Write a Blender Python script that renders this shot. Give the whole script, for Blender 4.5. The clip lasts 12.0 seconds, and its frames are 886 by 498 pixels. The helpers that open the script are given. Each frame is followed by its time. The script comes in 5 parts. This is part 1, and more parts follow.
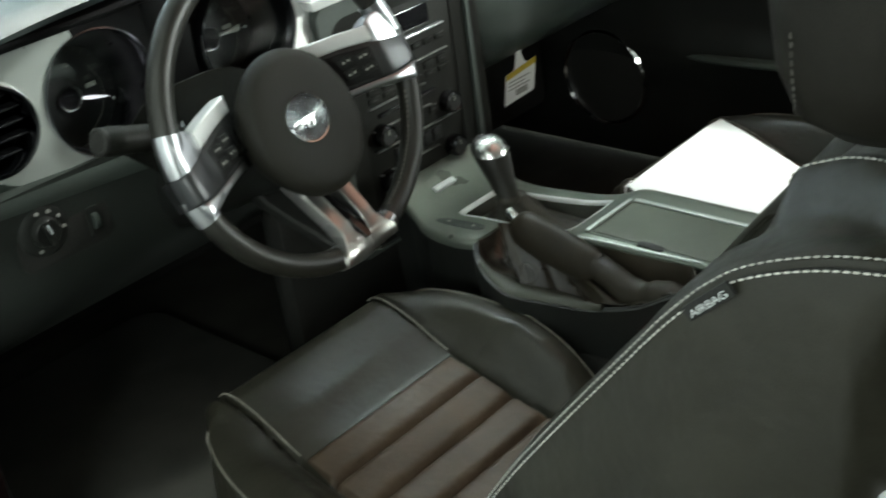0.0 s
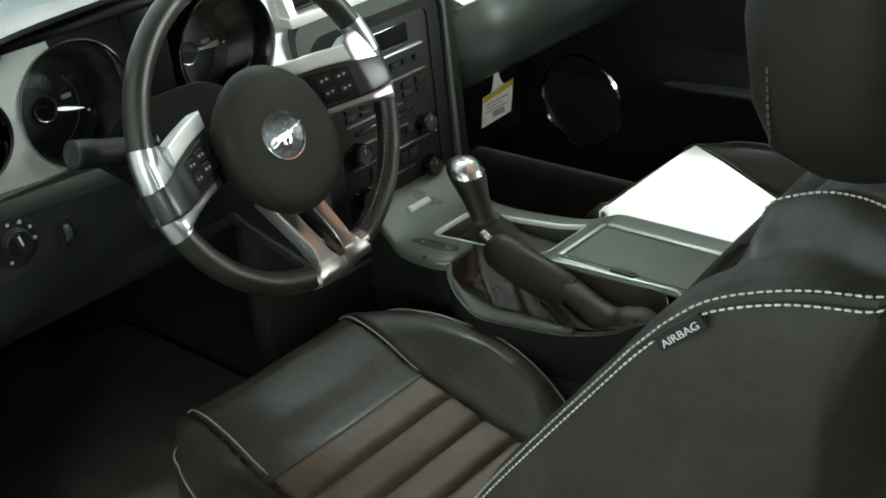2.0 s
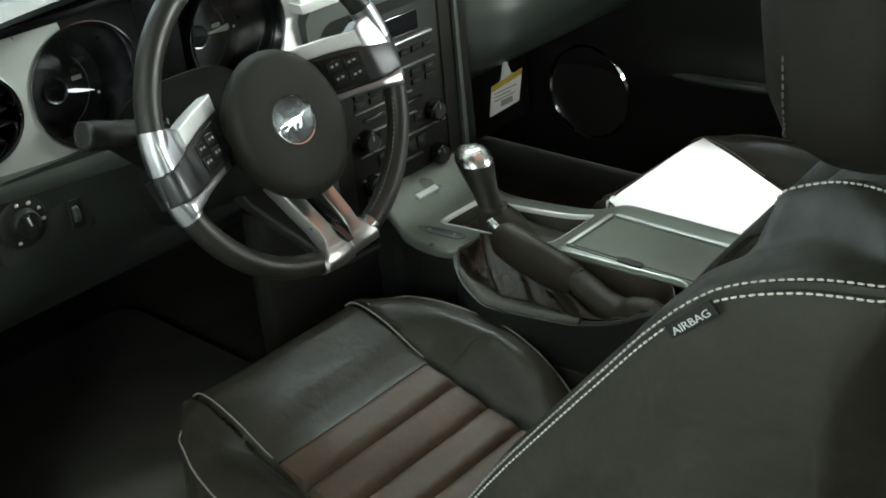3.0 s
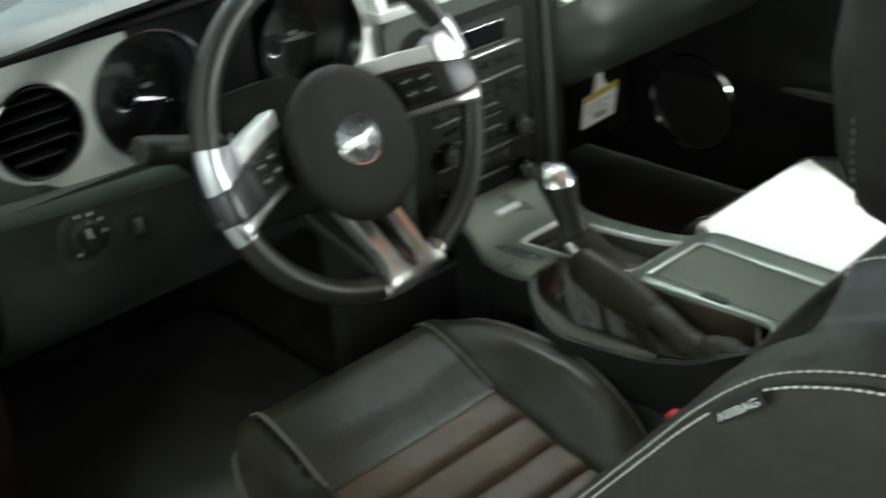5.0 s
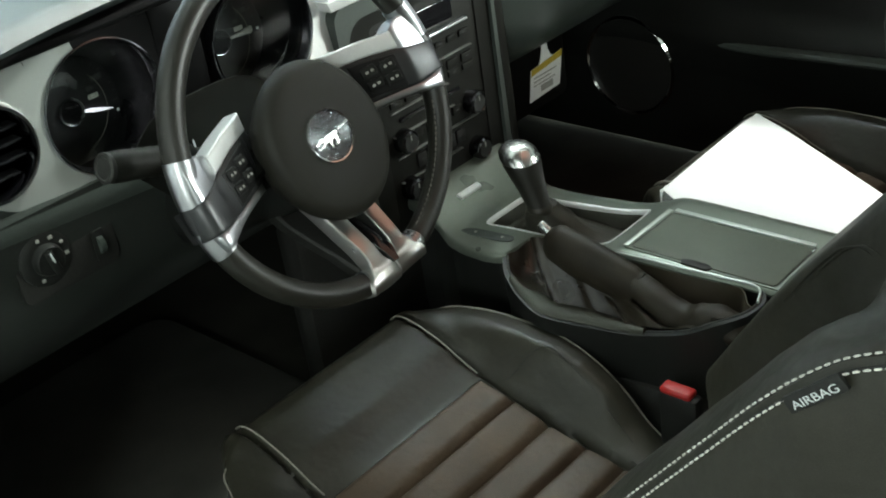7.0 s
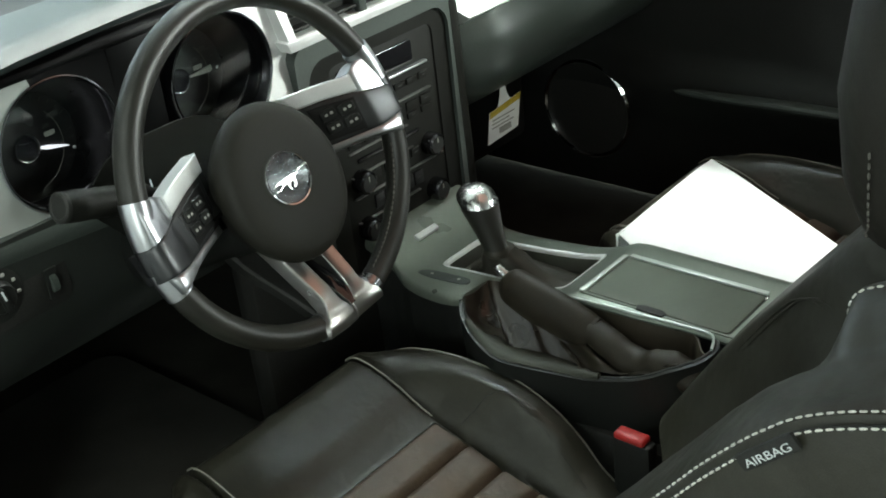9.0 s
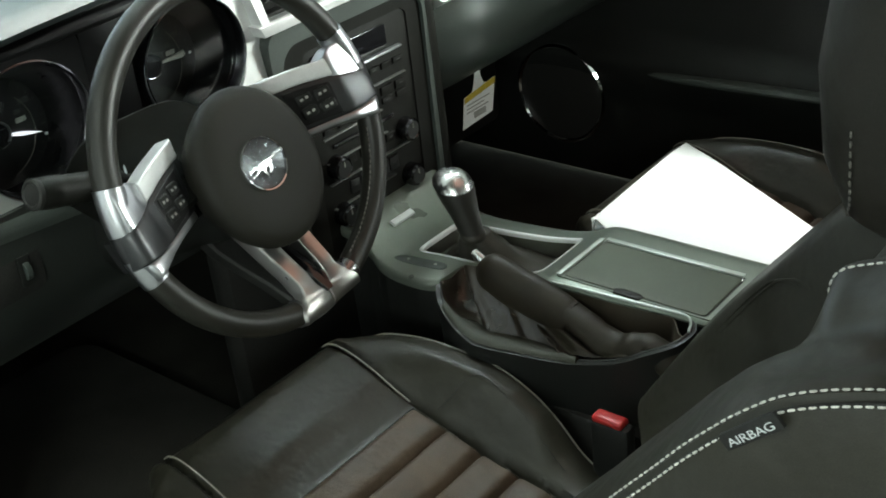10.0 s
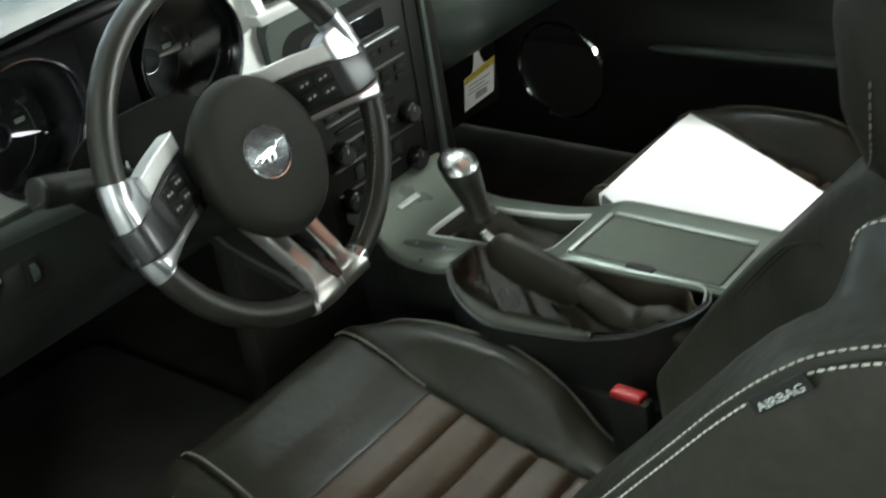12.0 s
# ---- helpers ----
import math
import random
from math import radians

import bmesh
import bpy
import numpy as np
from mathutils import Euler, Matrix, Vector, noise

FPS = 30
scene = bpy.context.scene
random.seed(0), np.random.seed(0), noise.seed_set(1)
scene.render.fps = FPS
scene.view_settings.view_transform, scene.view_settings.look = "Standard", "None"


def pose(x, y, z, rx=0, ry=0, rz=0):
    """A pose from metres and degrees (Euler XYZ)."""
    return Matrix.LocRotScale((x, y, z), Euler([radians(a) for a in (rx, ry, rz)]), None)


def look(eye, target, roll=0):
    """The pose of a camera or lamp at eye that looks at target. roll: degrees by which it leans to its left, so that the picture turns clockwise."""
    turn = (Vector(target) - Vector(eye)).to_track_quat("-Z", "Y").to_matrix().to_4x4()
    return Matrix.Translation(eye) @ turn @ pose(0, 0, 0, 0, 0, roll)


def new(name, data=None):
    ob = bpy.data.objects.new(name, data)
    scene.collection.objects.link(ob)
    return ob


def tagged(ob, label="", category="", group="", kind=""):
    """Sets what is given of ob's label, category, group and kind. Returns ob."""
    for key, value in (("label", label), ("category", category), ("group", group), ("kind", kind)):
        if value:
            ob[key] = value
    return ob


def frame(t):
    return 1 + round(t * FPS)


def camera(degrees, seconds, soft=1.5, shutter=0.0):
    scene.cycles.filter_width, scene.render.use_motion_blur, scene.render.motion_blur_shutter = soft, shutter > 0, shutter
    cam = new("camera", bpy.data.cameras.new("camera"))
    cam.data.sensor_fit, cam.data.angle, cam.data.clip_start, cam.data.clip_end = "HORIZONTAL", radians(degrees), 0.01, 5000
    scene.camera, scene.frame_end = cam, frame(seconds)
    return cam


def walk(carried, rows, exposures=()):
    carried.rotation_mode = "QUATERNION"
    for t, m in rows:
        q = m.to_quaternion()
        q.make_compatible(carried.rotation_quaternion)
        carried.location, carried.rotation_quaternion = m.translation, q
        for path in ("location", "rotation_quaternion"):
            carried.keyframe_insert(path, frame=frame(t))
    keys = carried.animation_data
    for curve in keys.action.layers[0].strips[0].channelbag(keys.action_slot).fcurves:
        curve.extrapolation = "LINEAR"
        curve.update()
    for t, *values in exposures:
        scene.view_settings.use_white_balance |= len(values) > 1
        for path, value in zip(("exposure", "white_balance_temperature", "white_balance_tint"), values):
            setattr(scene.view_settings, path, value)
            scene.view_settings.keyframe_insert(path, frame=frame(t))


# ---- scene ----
cam = camera(40.0, 12.0, soft=1.8, shutter=0.5)
PATH = [
    (0, (-1.143, -0.987, 1.289), (0.092, 0.286, 0.364), -8.6),
    (0.5, (-1.14, -0.991, 1.29), (0.167, 0.216, 0.376), -7.9),
    (1, (-1.142, -0.988, 1.287), (0.133, 0.242, 0.36), -8.2),
    (1.5, (-1.142, -0.987, 1.294), (0.124, 0.258, 0.371), -7.2),
    (2, (-1.141, -0.985, 1.293), (0.134, 0.261, 0.388), -6.5),
    (2.5, (-1.146, -0.981, 1.291), (0.131, 0.261, 0.382), -5.7),
    (3, (-1.148, -0.982, 1.29), (0.12, 0.264, 0.372), -5.7),
    (3.2, (-1.147, -0.984, 1.288), (0.116, 0.265, 0.371), -6.0),
    (4.8, (-1.067, -0.979, 1.291), (-0.027, 0.465, 0.377), -6.6),
    (5, (-1.051, -0.967, 1.295), (0.071, 0.409, 0.375), -6.3),
    (5.5, (-1.057, -0.938, 1.307), (0.209, 0.309, 0.388), -6.7),
    (6, (-1.063, -0.913, 1.314), (0.193, 0.33, 0.377), -3.6),
    (6.5, (-1.067, -0.907, 1.31), (0.2, 0.311, 0.356), -4.9),
    (7, (-1.076, -0.881, 1.306), (0.133, 0.376, 0.326), -9.1),
    (7.2, (-1.082, -0.885, 1.314), (0.139, 0.381, 0.361), -9.2),
    (8.8, (-1.072, -0.872, 1.313), (0.187, 0.339, 0.337), -7.0),
    (9, (-1.072, -0.878, 1.317), (0.207, 0.337, 0.375), -7.0),
    (9.5, (-1.069, -0.877, 1.309), (0.219, 0.312, 0.347), -7.8),
    (10, (-1.074, -0.872, 1.313), (0.225, 0.303, 0.348), -6.8),
    (10.5, (-1.079, -0.868, 1.309), (0.206, 0.317, 0.336), -6.7),
    (11, (-1.072, -0.869, 1.307), (0.227, 0.302, 0.337), -8.0),
    (11.5, (-1.072, -0.868, 1.308), (0.275, 0.286, 0.383), -7.6),
    (12, (-1.072, -0.861, 1.301), (0.214, 0.315, 0.32), -9.7),
]
walk(cam, [(t, look(eye, target, roll)) for t, eye, target, roll in PATH])

# ---- world and light ----
world = bpy.data.worlds.new("showroom_dark")
scene.world = world
world.use_nodes = True
world.node_tree.nodes["Background"].inputs[0].default_value = (0.75, 0.9, 0.85, 1)
world.node_tree.nodes["Background"].inputs[1].default_value = 0.02


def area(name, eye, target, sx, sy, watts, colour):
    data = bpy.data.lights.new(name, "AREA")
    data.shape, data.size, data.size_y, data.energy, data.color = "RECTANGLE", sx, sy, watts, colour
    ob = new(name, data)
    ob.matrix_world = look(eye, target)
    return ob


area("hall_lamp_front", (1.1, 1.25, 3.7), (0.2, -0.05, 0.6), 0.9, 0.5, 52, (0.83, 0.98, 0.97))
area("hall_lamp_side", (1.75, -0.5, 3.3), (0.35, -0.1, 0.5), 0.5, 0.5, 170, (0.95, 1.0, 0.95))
# Unseen source, added at the right rear to brighten wheel face and dash panels.
area("hall_fill_rear", (2.5, -3.1, 1.74), (-0.3, 0.1, 0.8), 1.3, 0.6, 225, (0.9, 1.0, 0.94))
# Added to raise a highlight on the console ramp.
area("hall_fill_far", (2.4, 0.85, 3.1), (0.1, 0.15, 0.6), 0.9, 0.3, 11, (0.93, 1.0, 0.97))
# Added fill for the seat side and the right spoke bar.
area("hall_fill_back", (-3.6, -2.6, 1.9), (-0.5, -0.4, 0.8), 0.8, 0.8, 37, (0.9, 1.0, 0.95))
# No window in this wall: added so the left spoke bar reflects white.
area("added_sheen_light", (5.3, -1.2, 1.6), (-0.4, 0.0, 0.9), 2.6, 0.8, 18, (0.9, 0.97, 1.0))
# Weak fill from above the door opening, added for the seat side.
area("hall_fill_left", (-1.9, -0.9, 3.4), (-0.5, -0.3, 0.7), 0.6, 0.4, 3.5, (0.86, 1.0, 0.93))
# Tall strips added for bluish highlights on the rim clamps; the wall is plain.
for y in (-0.3, 1.5):
    area("added_sheen_light", (-5.2, y, 1.5), (-0.5, 0.0, 0.8), 0.08, 2.4, 6, (0.78, 0.9, 1.0))
# Added wash that turns the wall into a bluish reflector for metal and leather.
area("hall_wash_north", (0, 4.6, 3.95), (0, 5.9, 1.2), 5.0, 0.3, 290, (0.7, 0.87, 1.0))
# Added bounce off the ceiling, to lift the darkest parts of the cabin.
area("hall_bounce_fill", (-3.4, -0.6, 2.4), (-3.2, -0.5, 4.2), 1.2, 1.2, 125, (0.92, 1.0, 0.95))
# Warm sheet of light added under the roof for coppery reflections on the prongs.
area("warm_fill_light", (0.12, -0.4, 1.345), (0.1, -0.38, 0.5), 0.7, 0.5, 0.6, (1.0, 0.54, 0.38))

# ---- materials ----


def material(name, colour, rough=0.5, metal=0.0, grain=0.0, scale=300.0, bump=0.0, spread=0.0, patch=6.0, coat=0.0, spec=0.5, rvar=0.0, soft=0.0):
    m = bpy.data.materials.new(name)
    m.use_nodes = True
    nt = m.node_tree
    b = nt.nodes["Principled BSDF"]
    b.inputs["Base Color"].default_value = (*colour, 1)
    b.inputs["Roughness"].default_value = rough
    b.inputs["Metallic"].default_value = metal
    b.inputs["Coat Weight"].default_value = coat
    b.inputs["Coat Roughness"].default_value = 0.05
    b.inputs["Specular IOR Level"].default_value = spec
    if not (grain or bump or spread or rvar):
        return m
    tc = nt.nodes.new("ShaderNodeTexCoord")

    def noise_node(sc, detail):
        n = nt.nodes.new("ShaderNodeTexNoise")
        n.inputs["Scale"].default_value, n.inputs["Detail"].default_value = sc, detail
        nt.links.new(tc.outputs["Object"], n.inputs["Vector"])
        return n

    fine, wide = noise_node(scale, 3), noise_node(patch, 4)
    if grain or spread:
        both = nt.nodes.new("ShaderNodeMix")
        both.data_type = "FLOAT"
        both.inputs["Factor"].default_value = spread / (grain + spread)
        nt.links.new(fine.outputs["Fac"], both.inputs["A"])
        nt.links.new(wide.outputs["Fac"], both.inputs["B"])
        ramp = nt.nodes.new("ShaderNodeMapRange")
        k = grain + spread
        ramp.inputs["From Min"].default_value, ramp.inputs["From Max"].default_value = 0.3, 0.7
        ramp.inputs["To Min"].default_value, ramp.inputs["To Max"].default_value = 1 - k, 1 + k
        nt.links.new(both.outputs["Result"], ramp.inputs["Value"])
        mul = nt.nodes.new("ShaderNodeMix")
        mul.data_type, mul.blend_type = "RGBA", "MULTIPLY"
        mul.inputs["Factor"].default_value = 1
        mul.inputs["A"].default_value = (*colour, 1)
        nt.links.new(ramp.outputs["Result"], mul.inputs["B"])
        nt.links.new(mul.outputs["Result"], b.inputs["Base Color"])
    if rvar:
        rr = nt.nodes.new("ShaderNodeMapRange")
        rr.inputs["From Min"].default_value, rr.inputs["From Max"].default_value = 0.3, 0.7
        rr.inputs["To Min"].default_value, rr.inputs["To Max"].default_value = rough - rvar, rough + rvar
        nt.links.new(wide.outputs["Fac"], rr.inputs["Value"])
        nt.links.new(rr.outputs["Result"], b.inputs["Roughness"])
    if bump:
        bp = nt.nodes.new("ShaderNodeBump")
        bp.inputs["Strength"].default_value, bp.inputs["Distance"].default_value = bump, 0.001
        nt.links.new(fine.outputs["Fac"], bp.inputs["Height"])
        if soft:
            wave = noise_node(patch * 4, 2)
            sb = nt.nodes.new("ShaderNodeBump")
            sb.inputs["Strength"].default_value, sb.inputs["Distance"].default_value = soft, 0.006
            nt.links.new(wave.outputs["Fac"], sb.inputs["Height"])
            nt.links.new(sb.outputs["Normal"], bp.inputs["Normal"])
        nt.links.new(bp.outputs["Normal"], b.inputs["Normal"])
    return m


LEATHER = material("charcoal_leather", (0.0278, 0.0262, 0.0185), 0.42, grain=0.16, scale=900, bump=0.14, spread=0.22, patch=9, rvar=0.09, spec=0.42, soft=0.4)
# Seat leather darkened for the headrest: the roof's shade put into the colour.
LEATHER_SHADED = material("shaded_leather", (0.0175, 0.0155, 0.0115), 0.6, grain=0.16, scale=900, bump=0.14, spread=0.22, patch=9, rvar=0.06, spec=0.3, soft=0.3)
INSERT = material("perforated_leather", (0.066, 0.0435, 0.0265), 0.6, grain=0.22, scale=1100, bump=0.25, spread=0.28, patch=14, rvar=0.06, soft=0.3)
PAD_LEATHER = material("pad_leather", (0.0165, 0.0155, 0.0115), 0.58, grain=0.14, scale=1000, bump=0.2, spread=0.15, patch=14, rvar=0.06, spec=0.32)
RIM_LEATHER = material("rim_leather", (0.0185, 0.0178, 0.0138), 0.42, grain=0.12, scale=1100, bump=0.12, spread=0.15, patch=20, rvar=0.06, spec=0.5)
THREAD = material("pale_thread", (0.74, 0.72, 0.66), 0.7, grain=0.2, scale=900)
# The pale thread a step darker, for the upper rows.
THREAD_DIM = material("dimmer_thread", (0.6, 0.59, 0.54), 0.7, grain=0.2, scale=900)
RIM_THREAD = material("dark_thread", (0.1, 0.095, 0.083), 0.7, grain=0.2, scale=900)
PIPING = material("grey_piping", (0.23, 0.22, 0.185), 0.6, grain=0.2, scale=600)
VINYL = material("soft_vinyl", (0.058, 0.069, 0.062), 0.42, grain=0.12, scale=700, bump=0.3, spread=0.12, patch=5, rvar=0.06)
VINYL_TOP = material("dash_top_vinyl", (0.05, 0.062, 0.061), 0.5, grain=0.05, scale=900, bump=0.05, spread=0.08, patch=4)
PLASTIC = material("black_plastic", (0.0155, 0.0165, 0.015), 0.42, grain=0.15, scale=500, bump=0.15, spread=0.15, patch=10, spec=0.3)
DARK = material("dark_plastic", (0.025, 0.025, 0.023), 0.5, grain=0.2, scale=400, bump=0.1, spec=0.25)
DASHMID = material("dash_plastic", (0.047, 0.058, 0.051), 0.4, grain=0.15, scale=600, bump=0.2, spread=0.15, patch=8, rvar=0.05)
LOWER = material("lower_dash_plastic", (0.024, 0.0275, 0.0245), 0.52, grain=0.15, scale=600, bump=0.2, spread=0.15, patch=8, rvar=0.05, spec=0.35)
DIAL = material("dial_black", (0.0065, 0.0065, 0.007), 0.4, spread=0.25, patch=30)
BOOT = material("boot_leather", (0.023, 0.0185, 0.012), 0.5, grain=0.15, scale=700, bump=0.2, spread=0.25, patch=30, rvar=0.12, spec=0.28)
GLOSS_SOFT = material("panel_black", (0.012, 0.012, 0.012), 0.35, spread=0.15, patch=30, spec=0.35)
BOOT_GLOSS = material("gloss_brown_black", (0.022, 0.017, 0.0115), 0.3, spread=0.2, patch=20, rvar=0.05)
INLAY = material("inlay_metal", (0.08, 0.081, 0.083), 0.4, metal=0.9, spread=0.12, patch=30, rvar=0.04)
GLOSS = material("gloss_black", (0.008, 0.008, 0.009), 0.08, spread=0.2, patch=20, coat=0.5)
CONSOLE = material("console_satin", (0.205, 0.23, 0.195), 0.3, metal=0.5, grain=0.12, scale=800, bump=0.12, spread=0.12, patch=7, rvar=0.05)
LIP = material("lip_plastic", (0.058, 0.06, 0.047), 0.6, grain=0.15, scale=900, bump=0.15, spread=0.15, patch=9, spec=0.2)
TRAY_PLASTIC = material("tray_plastic", (0.075, 0.078, 0.066), 0.34, grain=0.1, scale=600, spread=0.12, patch=12, rvar=0.05)
BOOT_GREY = material("boot_grey_leather", (0.038, 0.035, 0.027), 0.42, grain=0.16, scale=900, bump=0.14, spread=0.22, patch=20, rvar=0.08, spec=0.35)
LID = material("lid_plastic", (0.108, 0.12, 0.094), 0.55, grain=0.15, scale=900, bump=0.25, spread=0.1, patch=9, spec=0.25)
SATIN = material("satin_silver", (0.52, 0.53, 0.55), 0.33, metal=1.0, grain=0.05, scale=700, spread=0.06, patch=25, rvar=0.05)
PANEL = material("brushed_panel", (0.5, 0.53, 0.5), 0.34, metal=0.35, grain=0.07, scale=900, bump=0.05, spread=0.06, patch=8, rvar=0.05)
# Near-white: lamp reflections on bars, trim and panel put into the metal's colour.
LIT_METAL = material("lit_metal", (0.92, 0.93, 0.92), 0.34, metal=0.38, grain=0.05, scale=700, spread=0.05, patch=25, rvar=0.05)
PRONG = material("prong_metal", (0.5, 0.48, 0.46), 0.3, metal=0.97, grain=0.02, scale=900, spread=0.04, patch=25, rvar=0.03)
CLAMP = material("clamp_metal", (0.38, 0.38, 0.4), 0.27, metal=1.0, grain=0.04, scale=700, spread=0.06, patch=25, rvar=0.04)
TRIM = material("trim_silver", (0.5, 0.54, 0.5), 0.33, metal=0.35, grain=0.05, scale=700, spread=0.05, patch=25, rvar=0.04)
CHROME = material("chrome", (0.8, 0.8, 0.8), 0.07, metal=1.0, spread=0.03, patch=40, rvar=0.03)
CHROME_SOFT = material("soft_chrome", (0.74, 0.75, 0.74), 0.26, metal=1.0, spread=0.03, patch=40, rvar=0.03)
GLINT_WHITE = material("glint_white", (0.9, 0.9, 0.92), 0.25, metal=0.2, spread=0.03, patch=60)
SPUN = material("spun_metal", (0.3, 0.31, 0.33), 0.24, metal=1.0, spread=0.05, patch=60)
spt = SPUN.node_tree
spin = spt.nodes.new("ShaderNodeTexWave")
spin.wave_type, spin.rings_direction = "RINGS", "Z"
spin.inputs["Scale"].default_value = 320
spin_at = spt.nodes.new("ShaderNodeTexCoord")
spin_bump = spt.nodes.new("ShaderNodeBump")
spin_bump.inputs["Strength"].default_value, spin_bump.inputs["Distance"].default_value = 0.9, 0.0005
spt.links.new(spin_at.outputs["Object"], spin.inputs["Vector"])
spt.links.new(spin.outputs["Fac"], spin_bump.inputs["Height"])
spt.links.new(spin_bump.outputs["Normal"], spt.nodes["Principled BSDF"].inputs["Normal"])
LINER = material("liner_plastic", (0.06, 0.048, 0.034), 0.45, grain=0.12, scale=700, bump=0.15, spread=0.2, patch=14, rvar=0.06)
CARPET = material("black_carpet", (0.05, 0.049, 0.042), 0.95, spec=0.05, grain=0.5, scale=600, bump=0.8, spread=0.2, patch=12)
PAPER = material("white_paper", (0.86, 0.87, 0.85), 0.6, grain=0.02, scale=300, spread=0.03, patch=8)
YELLOW = material("yellow_print", (0.55, 0.42, 0.04), 0.6, grain=0.1)
PRINT = material("grey_print", (0.36, 0.36, 0.33), 0.7, grain=0.1)
TICK = material("dim_print", (0.035, 0.035, 0.035), 0.6, grain=0.1)
RED = material("red_button", (0.46, 0.02, 0.018), 0.42, grain=0.08, spread=0.1)
FLOORING = material("hall_floor", (0.3, 0.3, 0.29), 0.4, grain=0.1, scale=40, spread=0.2, patch=1.5, rvar=0.1)
PLASTER = material("hall_wall", (0.68, 0.7, 0.67), 0.8, grain=0.08, scale=60, spread=0.1, patch=1)
HEADLINER = material("headliner", (0.12, 0.12, 0.11), 0.9, grain=0.2, scale=500, bump=0.2)
PAINT = material("dark_red_paint", (0.006, 0.001, 0.0012), 0.3, spread=0.05, coat=0.3)
WHITE = material("white_mark", (0.75, 0.78, 0.78), 0.5, grain=0.05)
# Emission imitates a glint on the glossy left needle, which gives no light itself.
GLINT = material("glint_pointer", (0.8, 0.8, 0.85), 0.3, spread=0.02)
GLINT.node_tree.nodes["Principled BSDF"].inputs["Emission Color"].default_value = (0.92, 0.9, 1.0, 1)
GLINT.node_tree.nodes["Principled BSDF"].inputs["Emission Strength"].default_value = 1.1
GLASS = bpy.data.materials.new("clear_glass")
GLASS.use_nodes = True
gb = GLASS.node_tree.nodes["Principled BSDF"]
gb.inputs["Transmission Weight"].default_value, gb.inputs["Roughness"].default_value, gb.inputs["IOR"].default_value = 1.0, 0.0, 1.45
gb.inputs["Base Color"].default_value = (0.93, 0.97, 0.95, 1)

VENT_BLACK = material("vent_black", (0.006, 0.006, 0.007), 0.6, grain=0.1, spec=0.15)
COVER = material("cover_plastic", (0.0065, 0.0066, 0.0056), 0.8, grain=0.12, scale=500, bump=0.15, spread=0.15, patch=10, spec=0.02)
POD = material("pod_black", (0.005, 0.005, 0.0055), 0.3, spread=0.2, patch=20, spec=0.15, rvar=0.05)
CLUSTER = material("cluster_black", (0.006, 0.006, 0.0062), 0.45, grain=0.15, scale=500, spread=0.2, patch=12, spec=0.12)
BEZEL = material("dark_chrome", (0.14, 0.14, 0.15), 0.2, metal=1.0, spread=0.1, patch=30, rvar=0.04)
STACK = material("stack_plastic", (0.0125, 0.0125, 0.0105), 0.5, grain=0.15, scale=600, bump=0.15, spread=0.2, patch=10, spec=0.16)
DULL_BAR = material("dull_bar", (0.2, 0.2, 0.19), 0.4, metal=0.85, spread=0.1, patch=25)

# ---- building helpers ----


def finish(name, bm, mat, sharp=38):
    bmesh.ops.remove_doubles(bm, verts=bm.verts, dist=1e-6)
    bmesh.ops.recalc_face_normals(bm, faces=bm.faces)
    me = bpy.data.meshes.new(name)
    bm.to_mesh(me)
    bm.free()
    me.polygons.foreach_set("use_smooth", [True] * len(me.polygons))
    me.set_sharp_from_angle(angle=radians(sharp))
    me.materials.append(mat)
    return me


def part(name, bm, mat, parent, label="", kind=""):
    ob = new(name, finish(name, bm, mat))
    if parent is not None:
        ob.parent = parent
        ob.matrix_parent_inverse = parent.matrix_basis.inverted()
    if label or kind:
        tagged(ob, label=label, kind=kind)
    return ob


def thing(name, base, label, category, group="", kind=""):
    ob = new(name)
    ob.empty_display_size = 0.05
    ob.matrix_basis = Matrix.Translation(base)
    return tagged(ob, label, category, group, kind)


def solid(name, bm, mat, label, category, group="", kind=""):
    return tagged(new(name, finish(name, bm, mat)), label, category, group, kind)


def basis(o, a, b, n):
    """A frame from an origin and three axes."""
    m = Matrix((Vector(a), Vector(b), Vector(n))).transposed().to_4x4()
    m.translation = Vector(o)
    return m


WORLD = Matrix.Identity(4)


def box(c, s, bevel=0.003, m=WORLD, bm=None, seg=2):
    out = bm or bmesh.new()
    tmp = bmesh.new()
    bmesh.ops.create_cube(tmp, size=1, matrix=Matrix.Translation(c) @ Matrix.Diagonal((*s, 1)))
    if bevel:
        bmesh.ops.bevel(tmp, geom=tmp.edges[:], offset=min(bevel, min(s) * 0.45), segments=seg, affect="EDGES", profile=0.5)
    return merge(out, tmp, m)


def merge(out, tmp, m=WORLD):
    tmp.verts.index_update()
    vs = [out.verts.new(m @ v.co) for v in tmp.verts]
    for f in tmp.faces:
        try:
            out.faces.new([vs[v.index] for v in f.verts])
        except ValueError:
            pass
    tmp.free()
    return out


